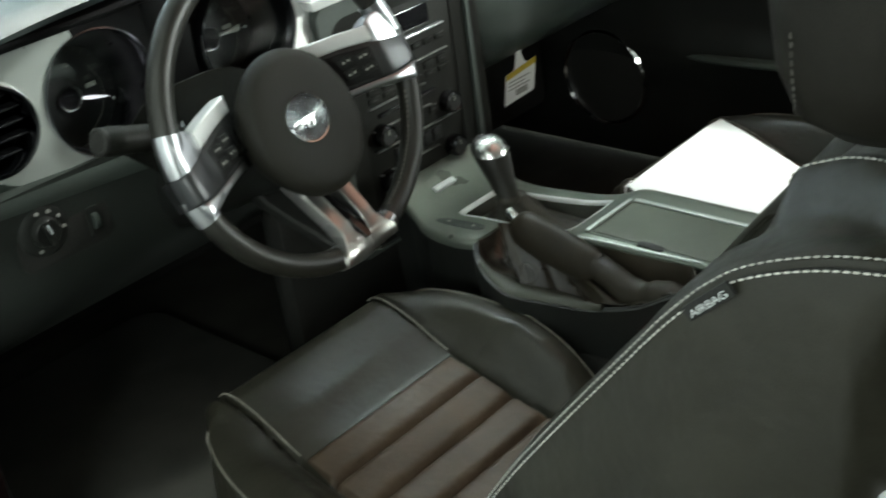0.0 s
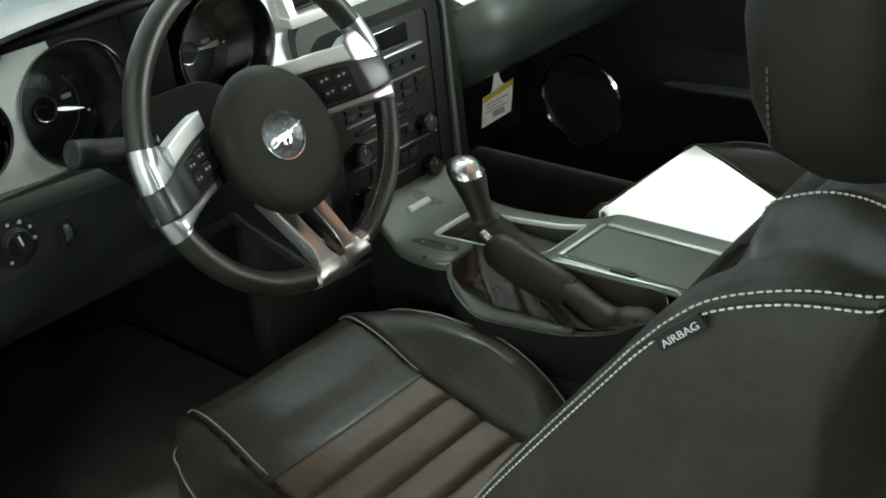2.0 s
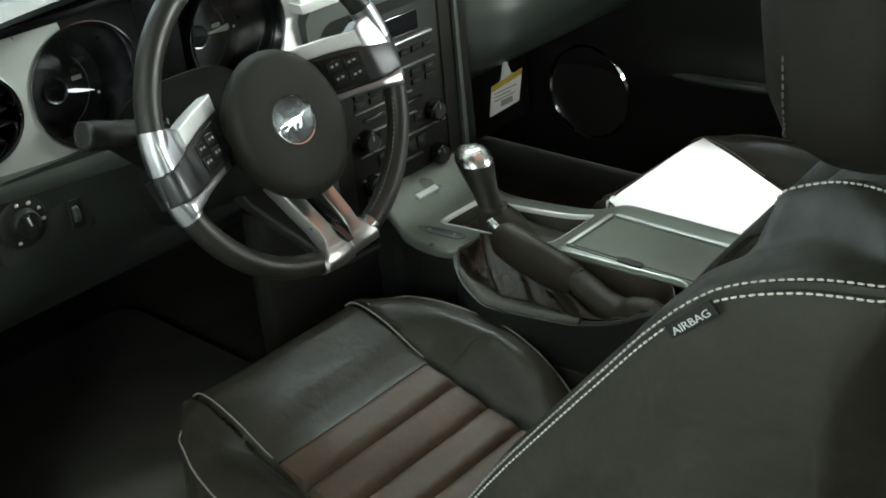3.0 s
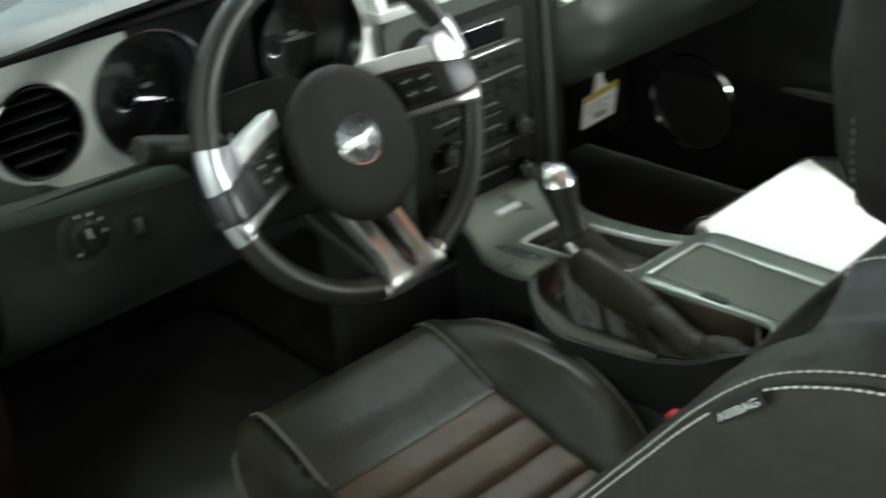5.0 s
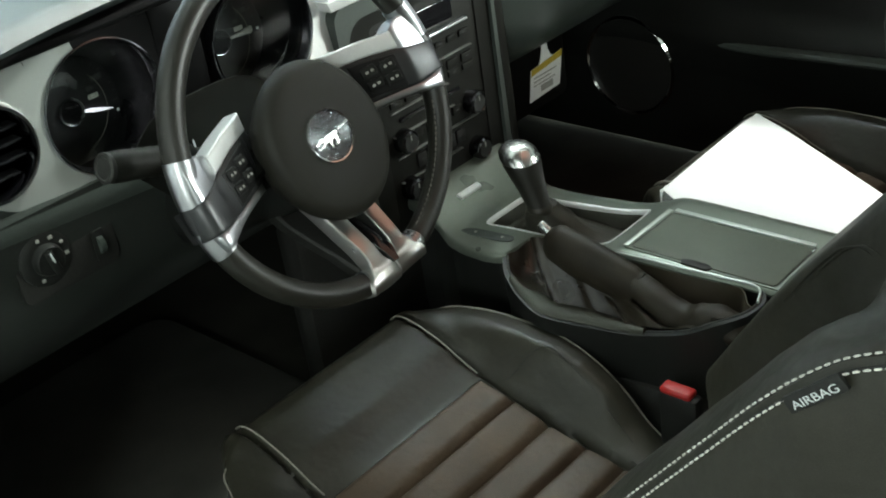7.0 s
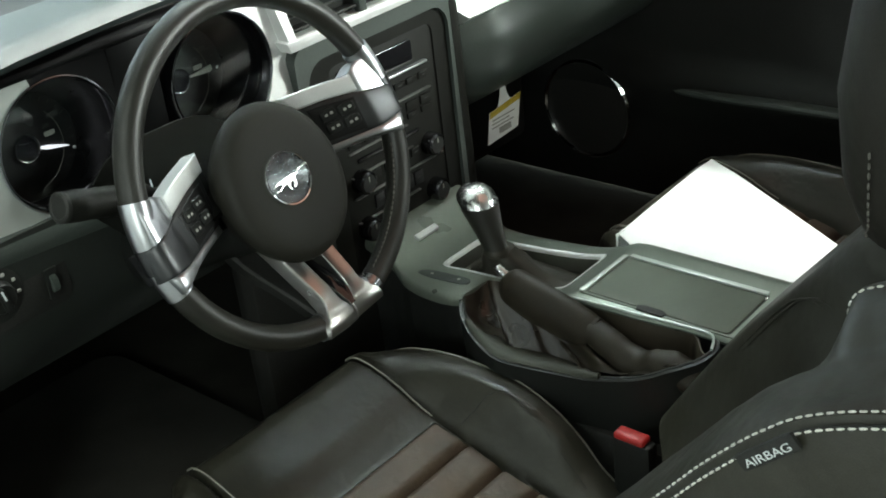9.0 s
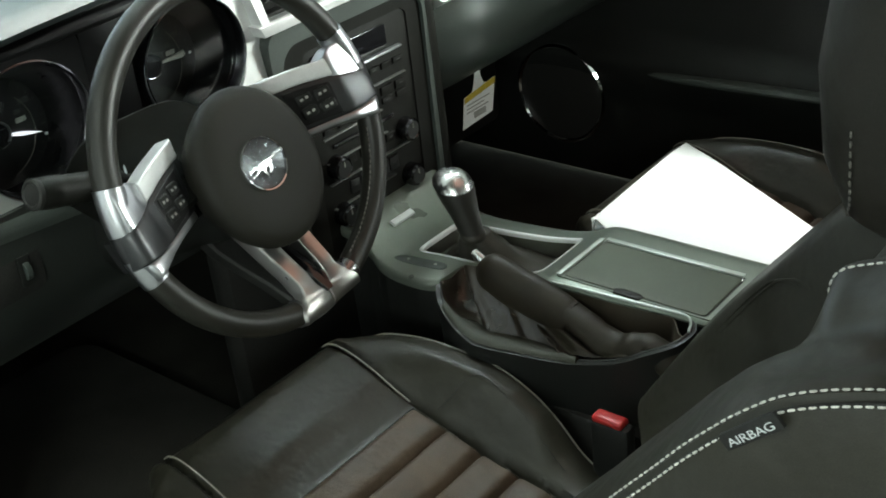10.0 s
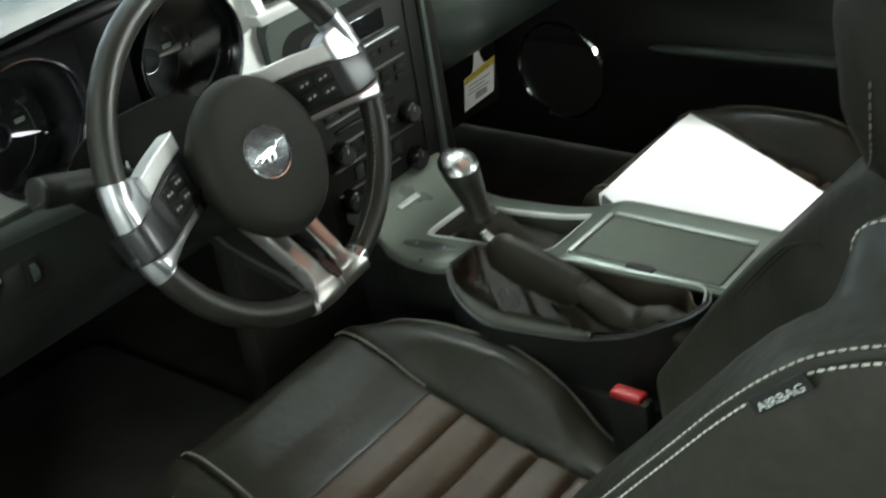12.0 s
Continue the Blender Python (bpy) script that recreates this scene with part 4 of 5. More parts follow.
RIM_PTS = spline([(-0.09, 0.03, 0.528), (-0.112, 0.01, 0.5215), (-0.13, -0.02, 0.512), (-0.143, -0.056, 0.505), (-0.145, -0.08, 0.504), (-0.138, -0.12, 0.504), (-0.129, -0.17, 0.505), (-0.126, -0.2, 0.51), (-0.122, -0.25, 0.526), (-0.115, -0.285, 0.545), (-0.1, -0.31, 0.556), (-0.078, -0.318, 0.561), (-0.062, -0.312, 0.563)], 72)
IN_PTS = spline([(-0.089, 0.0285, 0.5275), (-0.1, 0.005, 0.517), (-0.107, -0.02, 0.508), (-0.113, -0.044, 0.5035), (-0.12, -0.07, 0.502), (-0.112, -0.113, 0.5015), (-0.112, -0.165, 0.502), (-0.114, -0.2, 0.508), (-0.114, -0.25, 0.525), (-0.108, -0.28, 0.544), (-0.096, -0.301, 0.555), (-0.077, -0.311, 0.56), (-0.063, -0.308, 0.5625)], 72)
part("recess_wall", sheet(lambda u, v: RIM_PTS[round(u * 72)] + Vector((0.012 * v, 0, -0.0005 - 0.2 * v)), 72, 6, 0.006), PLASTIC, cons)
part("recess_rim", tube([p + Vector((0.002, 0, -0.001)) for p in RIM_PTS], 0.0024, 8), DARK, cons)
part("recess_lip", sheet(lambda u, v: RIM_PTS[8 + round(u * 34)].lerp(IN_PTS[8 + round(u * 34)], v * (0.12 + 0.88 * smooth_step(0, 0.36, u) * smooth_step(1, 0.8, u))) + Vector((0, 0, 0.0022 * math.sin(v * math.pi) - 0.0025 * max(0, 1 - 4 * v) ** 2)), 34, 10, -0.004), LIP, cons, "smooth dark grey lip round the recess")
# Highlight on the rounded inner edge, put in as a thin tube.
part("lip_highlight", tube(IN_PTS[20:34], 0.0011, 8), CONSOLE, cons, "thin satin line for the highlight along the lip")
NOTCH_PTS = spline([(-0.0885, 0.0306, 0.5275), (-0.07, 0.0278, 0.5295), (-0.054, 0.0285, 0.53), (-0.0425, 0.0235, 0.5305), (-0.037, 0.012, 0.531), (-0.0375, -0.03, 0.533)], 36)
FOOT_PTS = [RIM_PTS[i].lerp(IN_PTS[i], smooth_step(8, 18, i)) for i in range(37)]


def front_fn(u, v):
    i = round(u * 36)
    p = NOTCH_PTS[i].lerp(FOOT_PTS[i], v)
    sag = math.sin(v * math.pi) * smooth_step(0, 0.35, u)
    return p + Vector((0.004 * sag, 0.004 * sag, -0.02 * sag - 0.0005))


part("recess_front", sheet(front_fn, 36, 16, 0.003), BOOT_GLOSS, cons, "gloss dark hollow front wall of the recess")
part("recess_liner", sheet(lambda u, v: (by_y(LEFT, -0.1 - 0.21 * u) + 0.0035 - 0.007 * v - 0.03 * smooth_step(0.8, 1.0, u) ** 2 * (1 + v), -0.1 - 0.21 * u, deck_z(-0.1 - 0.21 * u) - 0.008 - 0.09 * v), 30, 8, 0.002), LINER, cons, "dark brown inner wall of the recess")
part("lid", prism(rounded(-0.0425, -0.3185, 0.05, -0.13, 0.005), 0.545, 0.5625, 0.0012), LID, cons, "flat dark lid with a finger notch")
part("lid_tab", prism([(-0.0485, -0.236), (-0.042, -0.239), (-0.037, -0.232), (-0.0365, -0.206), (-0.041, -0.199), (-0.0485, -0.202)], 0.556, 0.5632, 0.0006), DARK, cons, "dark finger notch")
part("lid_frame", ring_plate(rounded(-0.0465, -0.42, 0.06, -0.119, 0.006), rounded(-0.0438, -0.321, 0.0513, -0.1287, 0.005), 0.556, 0.5617), CONSOLE, cons)
part("lid_seam", ring_plate(rounded(-0.0439, -0.3211, 0.0514, -0.1286, 0.005), rounded(-0.0424, -0.3184, 0.0499, -0.1301, 0.005), 0.54, 0.5612), DARK, cons)
part("chrome_edge", tube(spline([(-0.058, -0.108, 0.5555), (-0.0598, -0.125, 0.5595), (-0.0575, -0.17, 0.561), (-0.0562, -0.205, 0.5615), (-0.0515, -0.265, 0.5618), (-0.0512, -0.297, 0.5625), (-0.0605, -0.3105, 0.5635), (-0.08, -0.3185, 0.5625)], 36), 0.0017, 8), TRIM, cons, "thin silver arc drawn for the light on the bezel's edge strip")
for c, s in (((0.004, -0.1238, 0.5625), (0.1, 0.0075, 0.0035)), ((0.0562, -0.223, 0.5625), (0.0075, 0.188, 0.0035))):
    part("lid_trim", box(c, s, 0.0014), TRIM, cons)
part("lid_hinge", box((0.047, -0.3198, 0.5622), (0.009, 0.0036, 0.003), 0.0012), CHROME_SOFT, cons, "bright hinge pin")
# sunk tray round the gear lever
CORNERS = [(-0.041, 0.107), (-0.0325, 0.07), (-0.029, 0.02), (-0.028, -0.02), (-0.027, -0.084), (0.07, -0.084), (0.063, -0.02), (0.056, 0.045), (0.0525, 0.074), (0.05, 0.107)]


def soften(pts, times):
    """Cuts the corners of a closed outline."""
    for _ in range(times):
        nxt = []
        for i, p in enumerate(pts):
            q = pts[(i + 1) % len(pts)]
            k = min(0.25, 0.008 / math.hypot(q[0] - p[0], q[1] - p[1]))
            nxt += [(p[0] + (q[0] - p[0]) * k, p[1] + (q[1] - p[1]) * k), (q[0] - (q[0] - p[0]) * k, q[1] - (q[1] - p[1]) * k)]
        pts = nxt
    return pts


TRAY = soften(CORNERS, 3)


def tray_loop(grow):
    cx, cy = 0.014, 0.012
    return [(x + grow * math.copysign(1, x - cx) * min(1, abs(x - cx) / 0.03), y + grow * math.copysign(1, y - cy) * min(1, abs(y - cy) / 0.06)) for x, y in TRAY]


def tray_ring(grow, fall):
    return [(x, y, deck_z(y) + fall) for x, y in tray_loop(grow)]


part("tray", prism(TRAY, 0.495, 0.509, 0.001), TRAY_PLASTIC, cons)
part("tray_wall", loft([tray_ring(0.001, 0.0005), tray_ring(-0.001, -0.003), tray_ring(-0.003, -0.012), tray_ring(-0.006, -0.024)], caps=False), TRAY_PLASTIC, cons, "dark wall of the tray")
part("tray_trim", loft([tray_ring(0.003, 0.0002), tray_ring(0.0028, 0.0014), tray_ring(0.002, 0.0017), tray_ring(0.0004, 0.0012), tray_ring(-0.0012, -0.0008), tray_ring(-0.0024, -0.0045)], caps=False), LIT_METAL, cons, "thin chrome trim round the tray")
part("switch_plate", prism(soften([(-0.0735, 0.128), (-0.0585, 0.117), (-0.0495, 0.046), (-0.0665, 0.044), (-0.0745, 0.1)], 2), 0.52, 0.5322, 0.0008), DASHMID, cons)
for x, y in ((-0.0655, 0.103), (-0.0595, 0.062)):
    part("plate_mark", prism(circle(x, y, 0.0022, 10), 0.532, 0.5327, 0), PRINT, cons)
part("ramp_switch", box((-0.003, 0.1645, 0.549), (0.043, 0.0105, 0.006), 0.002, Matrix.Translation((-0.003, 0.1645, 0.549)) @ Matrix.Rotation(radians(24), 4, "X") @ Matrix.Translation((0.003, -0.1645, -0.549))), WHITE, cons, "pale switch on the ramp")

LEAN_K = Matrix(((1, 0, 0.05, -0.05), (0, 1, 0.41, -0.207), (0, 0, 1, 0), (0, 0, 0, 1)))
lever = thing("gear_lever", (-0.01, 0.05, 0.54), "black gear lever with a chrome capped knob", "gear lever")
part("knob", lathe([(0.0155, 0.565), (0.0165, 0.575), (0.0185, 0.592), (0.0225, 0.612), (0.0252, 0.625), (0.0256, 0.63), (0.024, 0.636)], LEAN_K, 32), RIM_LEATHER, lever)
part("knob_cap", lathe([(0.0258, 0.629), (0.0257, 0.6345), (0.0238, 0.641), (0.0185, 0.6465), (0.01, 0.6495), (0.0, 0.6503)], LEAN_K, 40), CHROME_SOFT, lever, "chrome cap")
part("collar", lathe([(0.0152, 0.562), (0.017, 0.565), (0.0174, 0.568), (0.016, 0.572)], LEAN_K, 32), BOOT_GREY, lever)


def boot_ring(z, rx, ry, x0, y0, fold):
    out = []
    for i in range(48):
        t = 2 * math.pi * i / 48
        k = 1 + fold * math.sin(5 * t + z * 120) + 0.5 * fold * math.sin(9 * t + 1)
        out.append((x0 + rx * k * math.copysign(abs(math.cos(t)) ** 0.85, math.cos(t)), y0 + ry * k * math.copysign(abs(math.sin(t)) ** 0.85, math.sin(t)), z))
    return out


part("boot", loft([boot_ring(*q) for q in ((0.5085, 0.046, 0.086, 0.018, 0.012, 0.01), (0.513, 0.044, 0.082, 0.015, 0.011, 0.02), (0.52, 0.036, 0.066, 0.008, 0.012, 0.04), (0.53, 0.028, 0.049, 0.0, 0.016, 0.045), (0.54, 0.0245, 0.04, -0.003, 0.02, 0.04), (0.55, 0.023, 0.033, -0.006, 0.0235, 0.035), (0.557, 0.0205, 0.026, -0.009, 0.026, 0.03), (0.5625, 0.0175, 0.019, -0.0105, 0.025, 0.01), (0.567, 0.0155, 0.016, -0.0105, 0.0255, 0.0))]), BOOT_GREY, lever, "soft grey leather boot")

brake = thing("handbrake", (-0.085, -0.2, 0.44), "black leather handbrake lever with wrinkled boot", "handbrake")
GRIP = spline([(-0.086, -0.166, 0.5345), (-0.085, -0.13, 0.544), (-0.085, -0.09, 0.554), (-0.085, -0.06, 0.5625), (-0.085, -0.036, 0.572)], 24)
part("grip", tube(GRIP, [0.0165, 0.0182, 0.0188] + [0.0188 + 0.0014 * math.sin(math.pi * k / 18) for k in range(18)] + [0.0176, 0.0158, 0.0125, 0.008], 26, flat=1.5), BOOT, brake)
part("grip_ring", tube([GRIP[0] + Vector((0, -0.002, -0.0006)), GRIP[0] + Vector((0, 0.0035, 0.001))], 0.0171, 22, flat=1.5), BOOT, brake)
part("button", lathe([(0.0062, -0.012), (0.0062, 0.004), (0.0054, 0.0075), (0.003, 0.0092), (0, 0.0096)], basis((-0.085, -0.0335, 0.5835), (1, 0, 0), (0, -0.5, 0.866), (0, 0.866, 0.5)), 20), CHROME_SOFT, brake, "chrome release button")
SLEEVE = spline([(-0.096, -0.318, 0.526), (-0.095, -0.288, 0.532), (-0.095, -0.263, 0.5305), (-0.094, -0.243, 0.524), (-0.093, -0.222, 0.5225), (-0.09, -0.193, 0.533), (-0.0865, -0.17, 0.541)], 48)


def sleeve_ring(i):
    p, n = SLEEVE[i], 22
    s = i / 48
    ring = []
    for j in range(n):
        t = 2 * math.pi * j / n
        wr = 0.0016 * math.sin(9 * s * math.pi + 2 * math.sin(t)) * (1 - s) + 0.0022 * noise.noise(Vector((p.y * 60, math.cos(t) * 1.6, math.sin(t) * 1.6)))
        r = 0.019 - 0.001 * s + wr * (1 - 0.6 * s)
        ring.append((p.x + r * 1.05 * math.cos(t), p.y + 0.25 * r * math.sin(t) * math.sin(7 * s), p.z + r * math.sin(t)))
    return ring


part("sleeve", loft([sleeve_ring(i) for i in range(49)]), BOOT, brake, "wrinkled dark leather sleeve")


def apron_fn(u, v):
    """Leather hanging from the grip to the lip, with a rounded fold along its front."""
    y = -0.012 - 0.2 * u
    top = Vector((-0.09, y, pts_lerp([(-0.2, 0.525), (-0.166, 0.536), (-0.1, 0.554), (-0.036, 0.573), (-0.01, 0.566)], y)))
    k = min(71, 22 + 22 * u)
    foot = IN_PTS[int(k)].lerp(IN_PTS[int(k) + 1], k - int(k)) + Vector((0.003, 0.0, -0.002))
    p = top.lerp(foot, v)
    roll = 0.007 * math.exp(-(((u - 0.05 - 0.06 * v) / 0.028) ** 2)) + 0.003 * math.exp(-(((u - 0.3 - 0.12 * v) / 0.05) ** 2)) - 0.012 * max(0, 1 - u / 0.03)
    sag = math.sin(v * math.pi) * (0.002 * math.sin(u * 13 + 2.5 * v) - 0.004 * smooth_step(0.1, 0.5, u))
    return p + Vector((-0.75, 0.45, 0.45)) * (roll * (0.5 + 0.5 * math.sin(v * math.pi)) + sag)


part("apron", sheet(apron_fn, 90, 18, 0.003), BOOT_GLOSS, brake, "dark brown leather apron below the grip")


def skirt_fn(u, v):
    y = -0.118 - 0.18 * u
    k = min(71.0, 34 + 21 * u)
    foot = RIM_PTS[int(k)].lerp(RIM_PTS[int(k) + 1], k - int(k)) + Vector((0.007 + 0.012 * math.exp(-((u - 0.02) / 0.05) ** 2), 0, 0.003))
    top = Vector((-0.094, y + 0.006, pts_lerp([(-0.3, 0.52), (-0.22, 0.515), (-0.166, 0.531), (-0.1, 0.54)], y)))
    p = foot.lerp(top, v)
    fold = math.sin(v * math.pi) * 0.006 * math.sin(u * 15 + 4 * v + 1) + 0.0025 * math.sin(u * 22) * (1 - v)
    return p + Vector((-0.5 * fold, 0.006 * v * math.sin(u * 9), fold))


part("skirt", sheet(skirt_fn, 44, 16, 0.003), BOOT, brake, "crumpled dark leather skirt")

# ---- lighter carpet patch, added to lift the dark driver footwell ----
PALE_CARPET = material("pale_carpet", (0.06, 0.06, 0.051), 0.95, grain=0.4, scale=600, bump=0.8, spread=0.2, patch=12)
solid("pale_floor_patch", prism(rounded(-0.68, -0.02, -0.2, 0.74, 0.05), 0.26, 0.275, 0.005), PALE_CARPET, "lighter carpet patch added to lift the driver footwell", "floor mat")

# ---- seats ----
SEAM = [(-0.36, 0.54), (-0.40, 0.603), (-0.451, 0.675), (-0.507, 0.746), (-0.57, 0.823), (-0.6, 0.859), (-0.629, 0.889), (-0.655, 0.908), (-0.698, 0.923), (-0.745, 0.931), (-0.797, 0.94)]
NS = 60
SEAMLINE = spline([(0, y, z) for y, z in SEAM], NS)


def seam_at(v):
    """Place, run and outward normal of the side seam in the seat's middle plane."""
    k = min(max(v, 0), 1) * NS
    i = min(int(k), NS - 1)
    p = SEAMLINE[i].lerp(SEAMLINE[i + 1], k - i)
    t = (SEAMLINE[min(i + 2, NS)] - SEAMLINE[max(i - 1, 0)]).normalized()
    return p, t, Vector((0, t.z, -t.y))


HALF = 0.222
BASE = [(-0.5, 0.385), (-0.25, 0.396), (-0.18, 0.4065), (-0.13, 0.417), (-0.08, 0.4315), (-0.024, 0.445), (0.0, 0.4555), (0.026, 0.47), (0.066, 0.485), (0.085, 0.4885), (0.105, 0.487), (0.122, 0.475), (0.134, 0.44), (0.14, 0.36)]
RISE = [(-0.5, 0.42), (-0.23, 0.425), (-0.15, 0.44), (-0.09, 0.456), (0.013, 0.462), (0.06, 0.47), (0.085, 0.472), (0.105, 0.458), (0.13, 0.43), (0.14, 0.36)]
WIDE = [(-0.5, 0.2), (-0.3, 0.2), (-0.23, 0.215), (-0.15, 0.232), (-0.08, 0.236), (-0.018, 0.228), (0.04, 0.21), (0.07, 0.193), (0.11, 0.165), (0.14, 0.15)]
WIDE_R = [(-0.5, 0.2), (-0.3, 0.2), (-0.256, 0.21), (-0.209, 0.216), (-0.146, 0.222), (-0.071, 0.226), (0.0, 0.227), (0.05, 0.215), (0.08, 0.2), (0.11, 0.17), (0.14, 0.15)]
RISE_R = [(-0.5, 0.37), (-0.252, 0.385), (-0.215, 0.41), (-0.179, 0.445), (-0.14, 0.465), (-0.1, 0.477), (-0.05, 0.48), (0.0, 0.48), (0.06, 0.479), (0.085, 0.475), (0.105, 0.457), (0.13, 0.43), (0.14, 0.36)]
INNER_L, INNER_R = 0.128, 0.138


def inner_at(x):
    return INNER_R if x > 0 else INNER_L


def wide_at(x, y):
    return pts_lerp(WIDE_R if x > 0 else WIDE, y)



def half_at(v):
    return HALF - 0.015 * smooth_step(0.55, 0.9, v) - 0.13 * max(0, (v - 0.91) / 0.09) ** 1.5


def arc_at(v):
    """Where the stitched edge of the shoulder panel runs, off the middle."""
    return pts_smooth([(0.55, 0.246), (0.66, 0.241), (0.715, 0.239), (0.767, 0.252), (0.815, 0.278), (0.84, 0.295), (0.9, 0.34), (1.0, 0.41)], v)


def seat_face(cx, u, v):
    """The front of the backrest with its two bolsters."""
    p, t, n = seam_at(v)
    w = abs(2 * u - 1)
    low = smooth_step(0.0, 0.12, v)
    high = smooth_step(0.52, 0.68, v)
    crest = (0.018 + 0.014 * (2 * u - 1)) * smooth_step(1.0, 0.84, w) * (1 - 0.8 * high)
    dish = -0.07 * smooth_step(0.7, 0.42, w) * (1 - high) * (0.5 + 0.5 * low)
    wa = w - 2 * arc_at(v)
    wing = high * (0.0185 * (1 - min(1, max(0, (wa - 0.015) / 0.14)) ** 1.7) + 0.0035 * smooth_step(0.022, 0.004, wa) - 0.012 * smooth_step(-0.03, -0.17, wa))
    hollow = -0.004 * high * math.exp(-(((w - 0.78) / 0.1) ** 2))
    lip = 0.004 * smooth_step(0.988, 0.968, w) - 0.003 * max(0, 1 - abs(w - 0.984) / 0.01)
    crease = 0.0007 * noise.noise(Vector((u * 9, v * 26, cx))) + 0.0016 * noise.noise(Vector((u * 3, v * 6, cx)))
    d = crest + dish + wing + hollow + lip + crease * smooth_step(1.0, 0.9, w)
    half = half_at(v)
    return Vector((cx + (2 * u - 1) * half, p.y + n.y * d, p.z + n.z * d))


def edge_map(u):
    """Sets more rows of the sheet near its two edges."""
    s = 2 * u - 1
    return 0.5 + 0.5 * math.copysign(1 - (1 - abs(s)) ** 1.7, s)


def cushion_z(x, y):
    base, rise, ax = pts_lerp(BASE, y), pts_lerp(RISE_R if x > 0 else RISE, y), abs(x)
    wide, inner = wide_at(x, y), inner_at(x)
    if ax < inner - 0.006 and y < -0.028:
        base -= 0.012
    k = smooth_step(inner, inner + 0.05, ax)
    z = base + (rise - base) * k + 0.008 * math.sin(math.pi * min(1, max(0, (ax - inner) / (wide - inner)))) * (1 if ax > inner else 0)
    z -= 0.012 * max(0, 1 - abs(ax - inner) / 0.006)
    z -= 0.10 * smooth_step(wide - 0.016, wide, ax) ** 2
    return z


CREASE = ((0.135, 0.19), (0.136, 0.225), (0.137, 0.25), (0.137, 0.275), (0.136, 0.288), (0.131, 0.306), (0.126, 0.314), (0.123, 0.317))


def seat(name, cx, label, dy=0.0):
    s = thing(name, (cx, -0.25, 0.26), label, "car seat", "front seats")
    back = part("backrest", sheet(lambda u, v: seat_face(cx, edge_map(u), v), 96, 80, -0.004), LEATHER, s)

    def side(sx):
        def fn(u, v):
            p, t, n = seam_at(v)
            half = half_at(v)
            q = p.lerp(Vector((0, -0.47 - 0.31 * v, 0.36 + 0.28 * v)), u)
            soft = 0.0008 * noise.noise(Vector((u * 6, v * 9, sx))) * smooth_step(0, 0.1, u)
            swell = 0.014 * math.sin(min(1, u * 1.6) * math.pi * 0.5) + 0.007 * (1 - math.exp(-u / 0.08)) - 0.045 * smooth_step(0.3, 1.0, u) * smooth_step(0.3, 0.9, v) - 0.075 * smooth_step(-0.718, -0.785, q.y) * smooth_step(0.0, 0.25, u)
            return (cx + sx * (half + 0.0004 + swell + soft), q.y, q.z)
        return fn

    for sx in (-1, 1):
        part("side_panel", sheet(side(sx), 30, 60, -0.014 * sx), LEATHER, s)
    part("back_shell", loft([[(cx + x, y, z) for x, y, z in ((-0.15, a, h), (0.15, a, h), (0.13, a - 0.04, h), (-0.13, a - 0.04, h))] for a, h in ((-0.58, 0.4), (-0.66, 0.62), (-0.74, 0.8), (-0.8, 0.9))]), DARK, s)
    head = part("headrest", loft([[(cx + rx * math.copysign(abs(math.cos(t)) ** 0.75, math.cos(t)), y0 + ry * math.copysign(abs(math.sin(t)) ** 0.75, math.sin(t)), z) for t in [2 * math.pi * i / 40 for i in range(40)]] for z, rx, ry, y0 in ((0.957, 0.09, 0.028, -0.69), (0.962, 0.118, 0.046, -0.685), (0.98, 0.139, 0.061, -0.68), (1.01, 0.15, 0.07, -0.678), (1.06, 0.152, 0.072, -0.675), (1.11, 0.146, 0.066, -0.675), (1.145, 0.124, 0.05, -0.677), (1.158, 0.08, 0.028, -0.678))]), LEATHER_SHADED, s)
    for sx in (-1, 1):
        rows = [(cx + sx * (rx + 0.0008) * math.cos(g) ** 0.75, y0 + (ry + 0.0008) * math.sin(g) ** 0.75, z) for z, rx, ry, y0, g in ((0.9685, 0.126, 0.0515, -0.6835, 0.75), (0.98, 0.139, 0.061, -0.68, 0.5), (0.993, 0.1445, 0.0655, -0.679, 0.34), (1.01, 0.15, 0.07, -0.678, 0.26), (1.045, 0.1515, 0.0715, -0.676, 0.23))]
        part("stitch_row", stitches(spline(rows, 50), 0.0042, 0.0017, 0.0008, up=(1, 0, 0)), RIM_THREAD, head, kind="stuff")
    part("cushion", sheet(lambda u, v: (cx + (2 * u - 1) * wide_at(2 * u - 1, 0.14 - 0.64 * v), 0.14 - 0.64 * v, cushion_z((2 * u - 1) * wide_at(2 * u - 1, 0.14 - 0.64 * v), 0.14 - 0.64 * v)), 120, 160, -0.03), LEATHER, s)
    part("seat_base", box((cx, -0.16, 0.31), (0.36, 0.5, 0.14), 0.02), DARK, s)
    # pleats of the insert
    for k in range(8):
        y1, y0 = -0.0245 - 0.0515 * k, -0.0758 - 0.0515 * k

        def pleat(u, v, y0=y0, y1=y1):
            x, y = -INNER_L + 0.002 + (INNER_L + INNER_R - 0.004) * u, y1 + (y0 - y1) * v
            puff = 0.0125 * (1 - abs(2 * v - 1) ** 7) * (1 - abs(2 * u - 1) ** 24) ** 0.5
            wr = 0.0012 * noise.noise(Vector((x * 18 + cx, y * 30, k)))
            return (cx + x, y, pts_lerp(BASE, y) - 0.009 + puff + wr)

        part("pleat", sheet(pleat, 40, 14, -0.006), INSERT, s)
    for k in range(7):
        v0, v1 = 0.17 + 0.058 * k, 0.225 + 0.058 * k

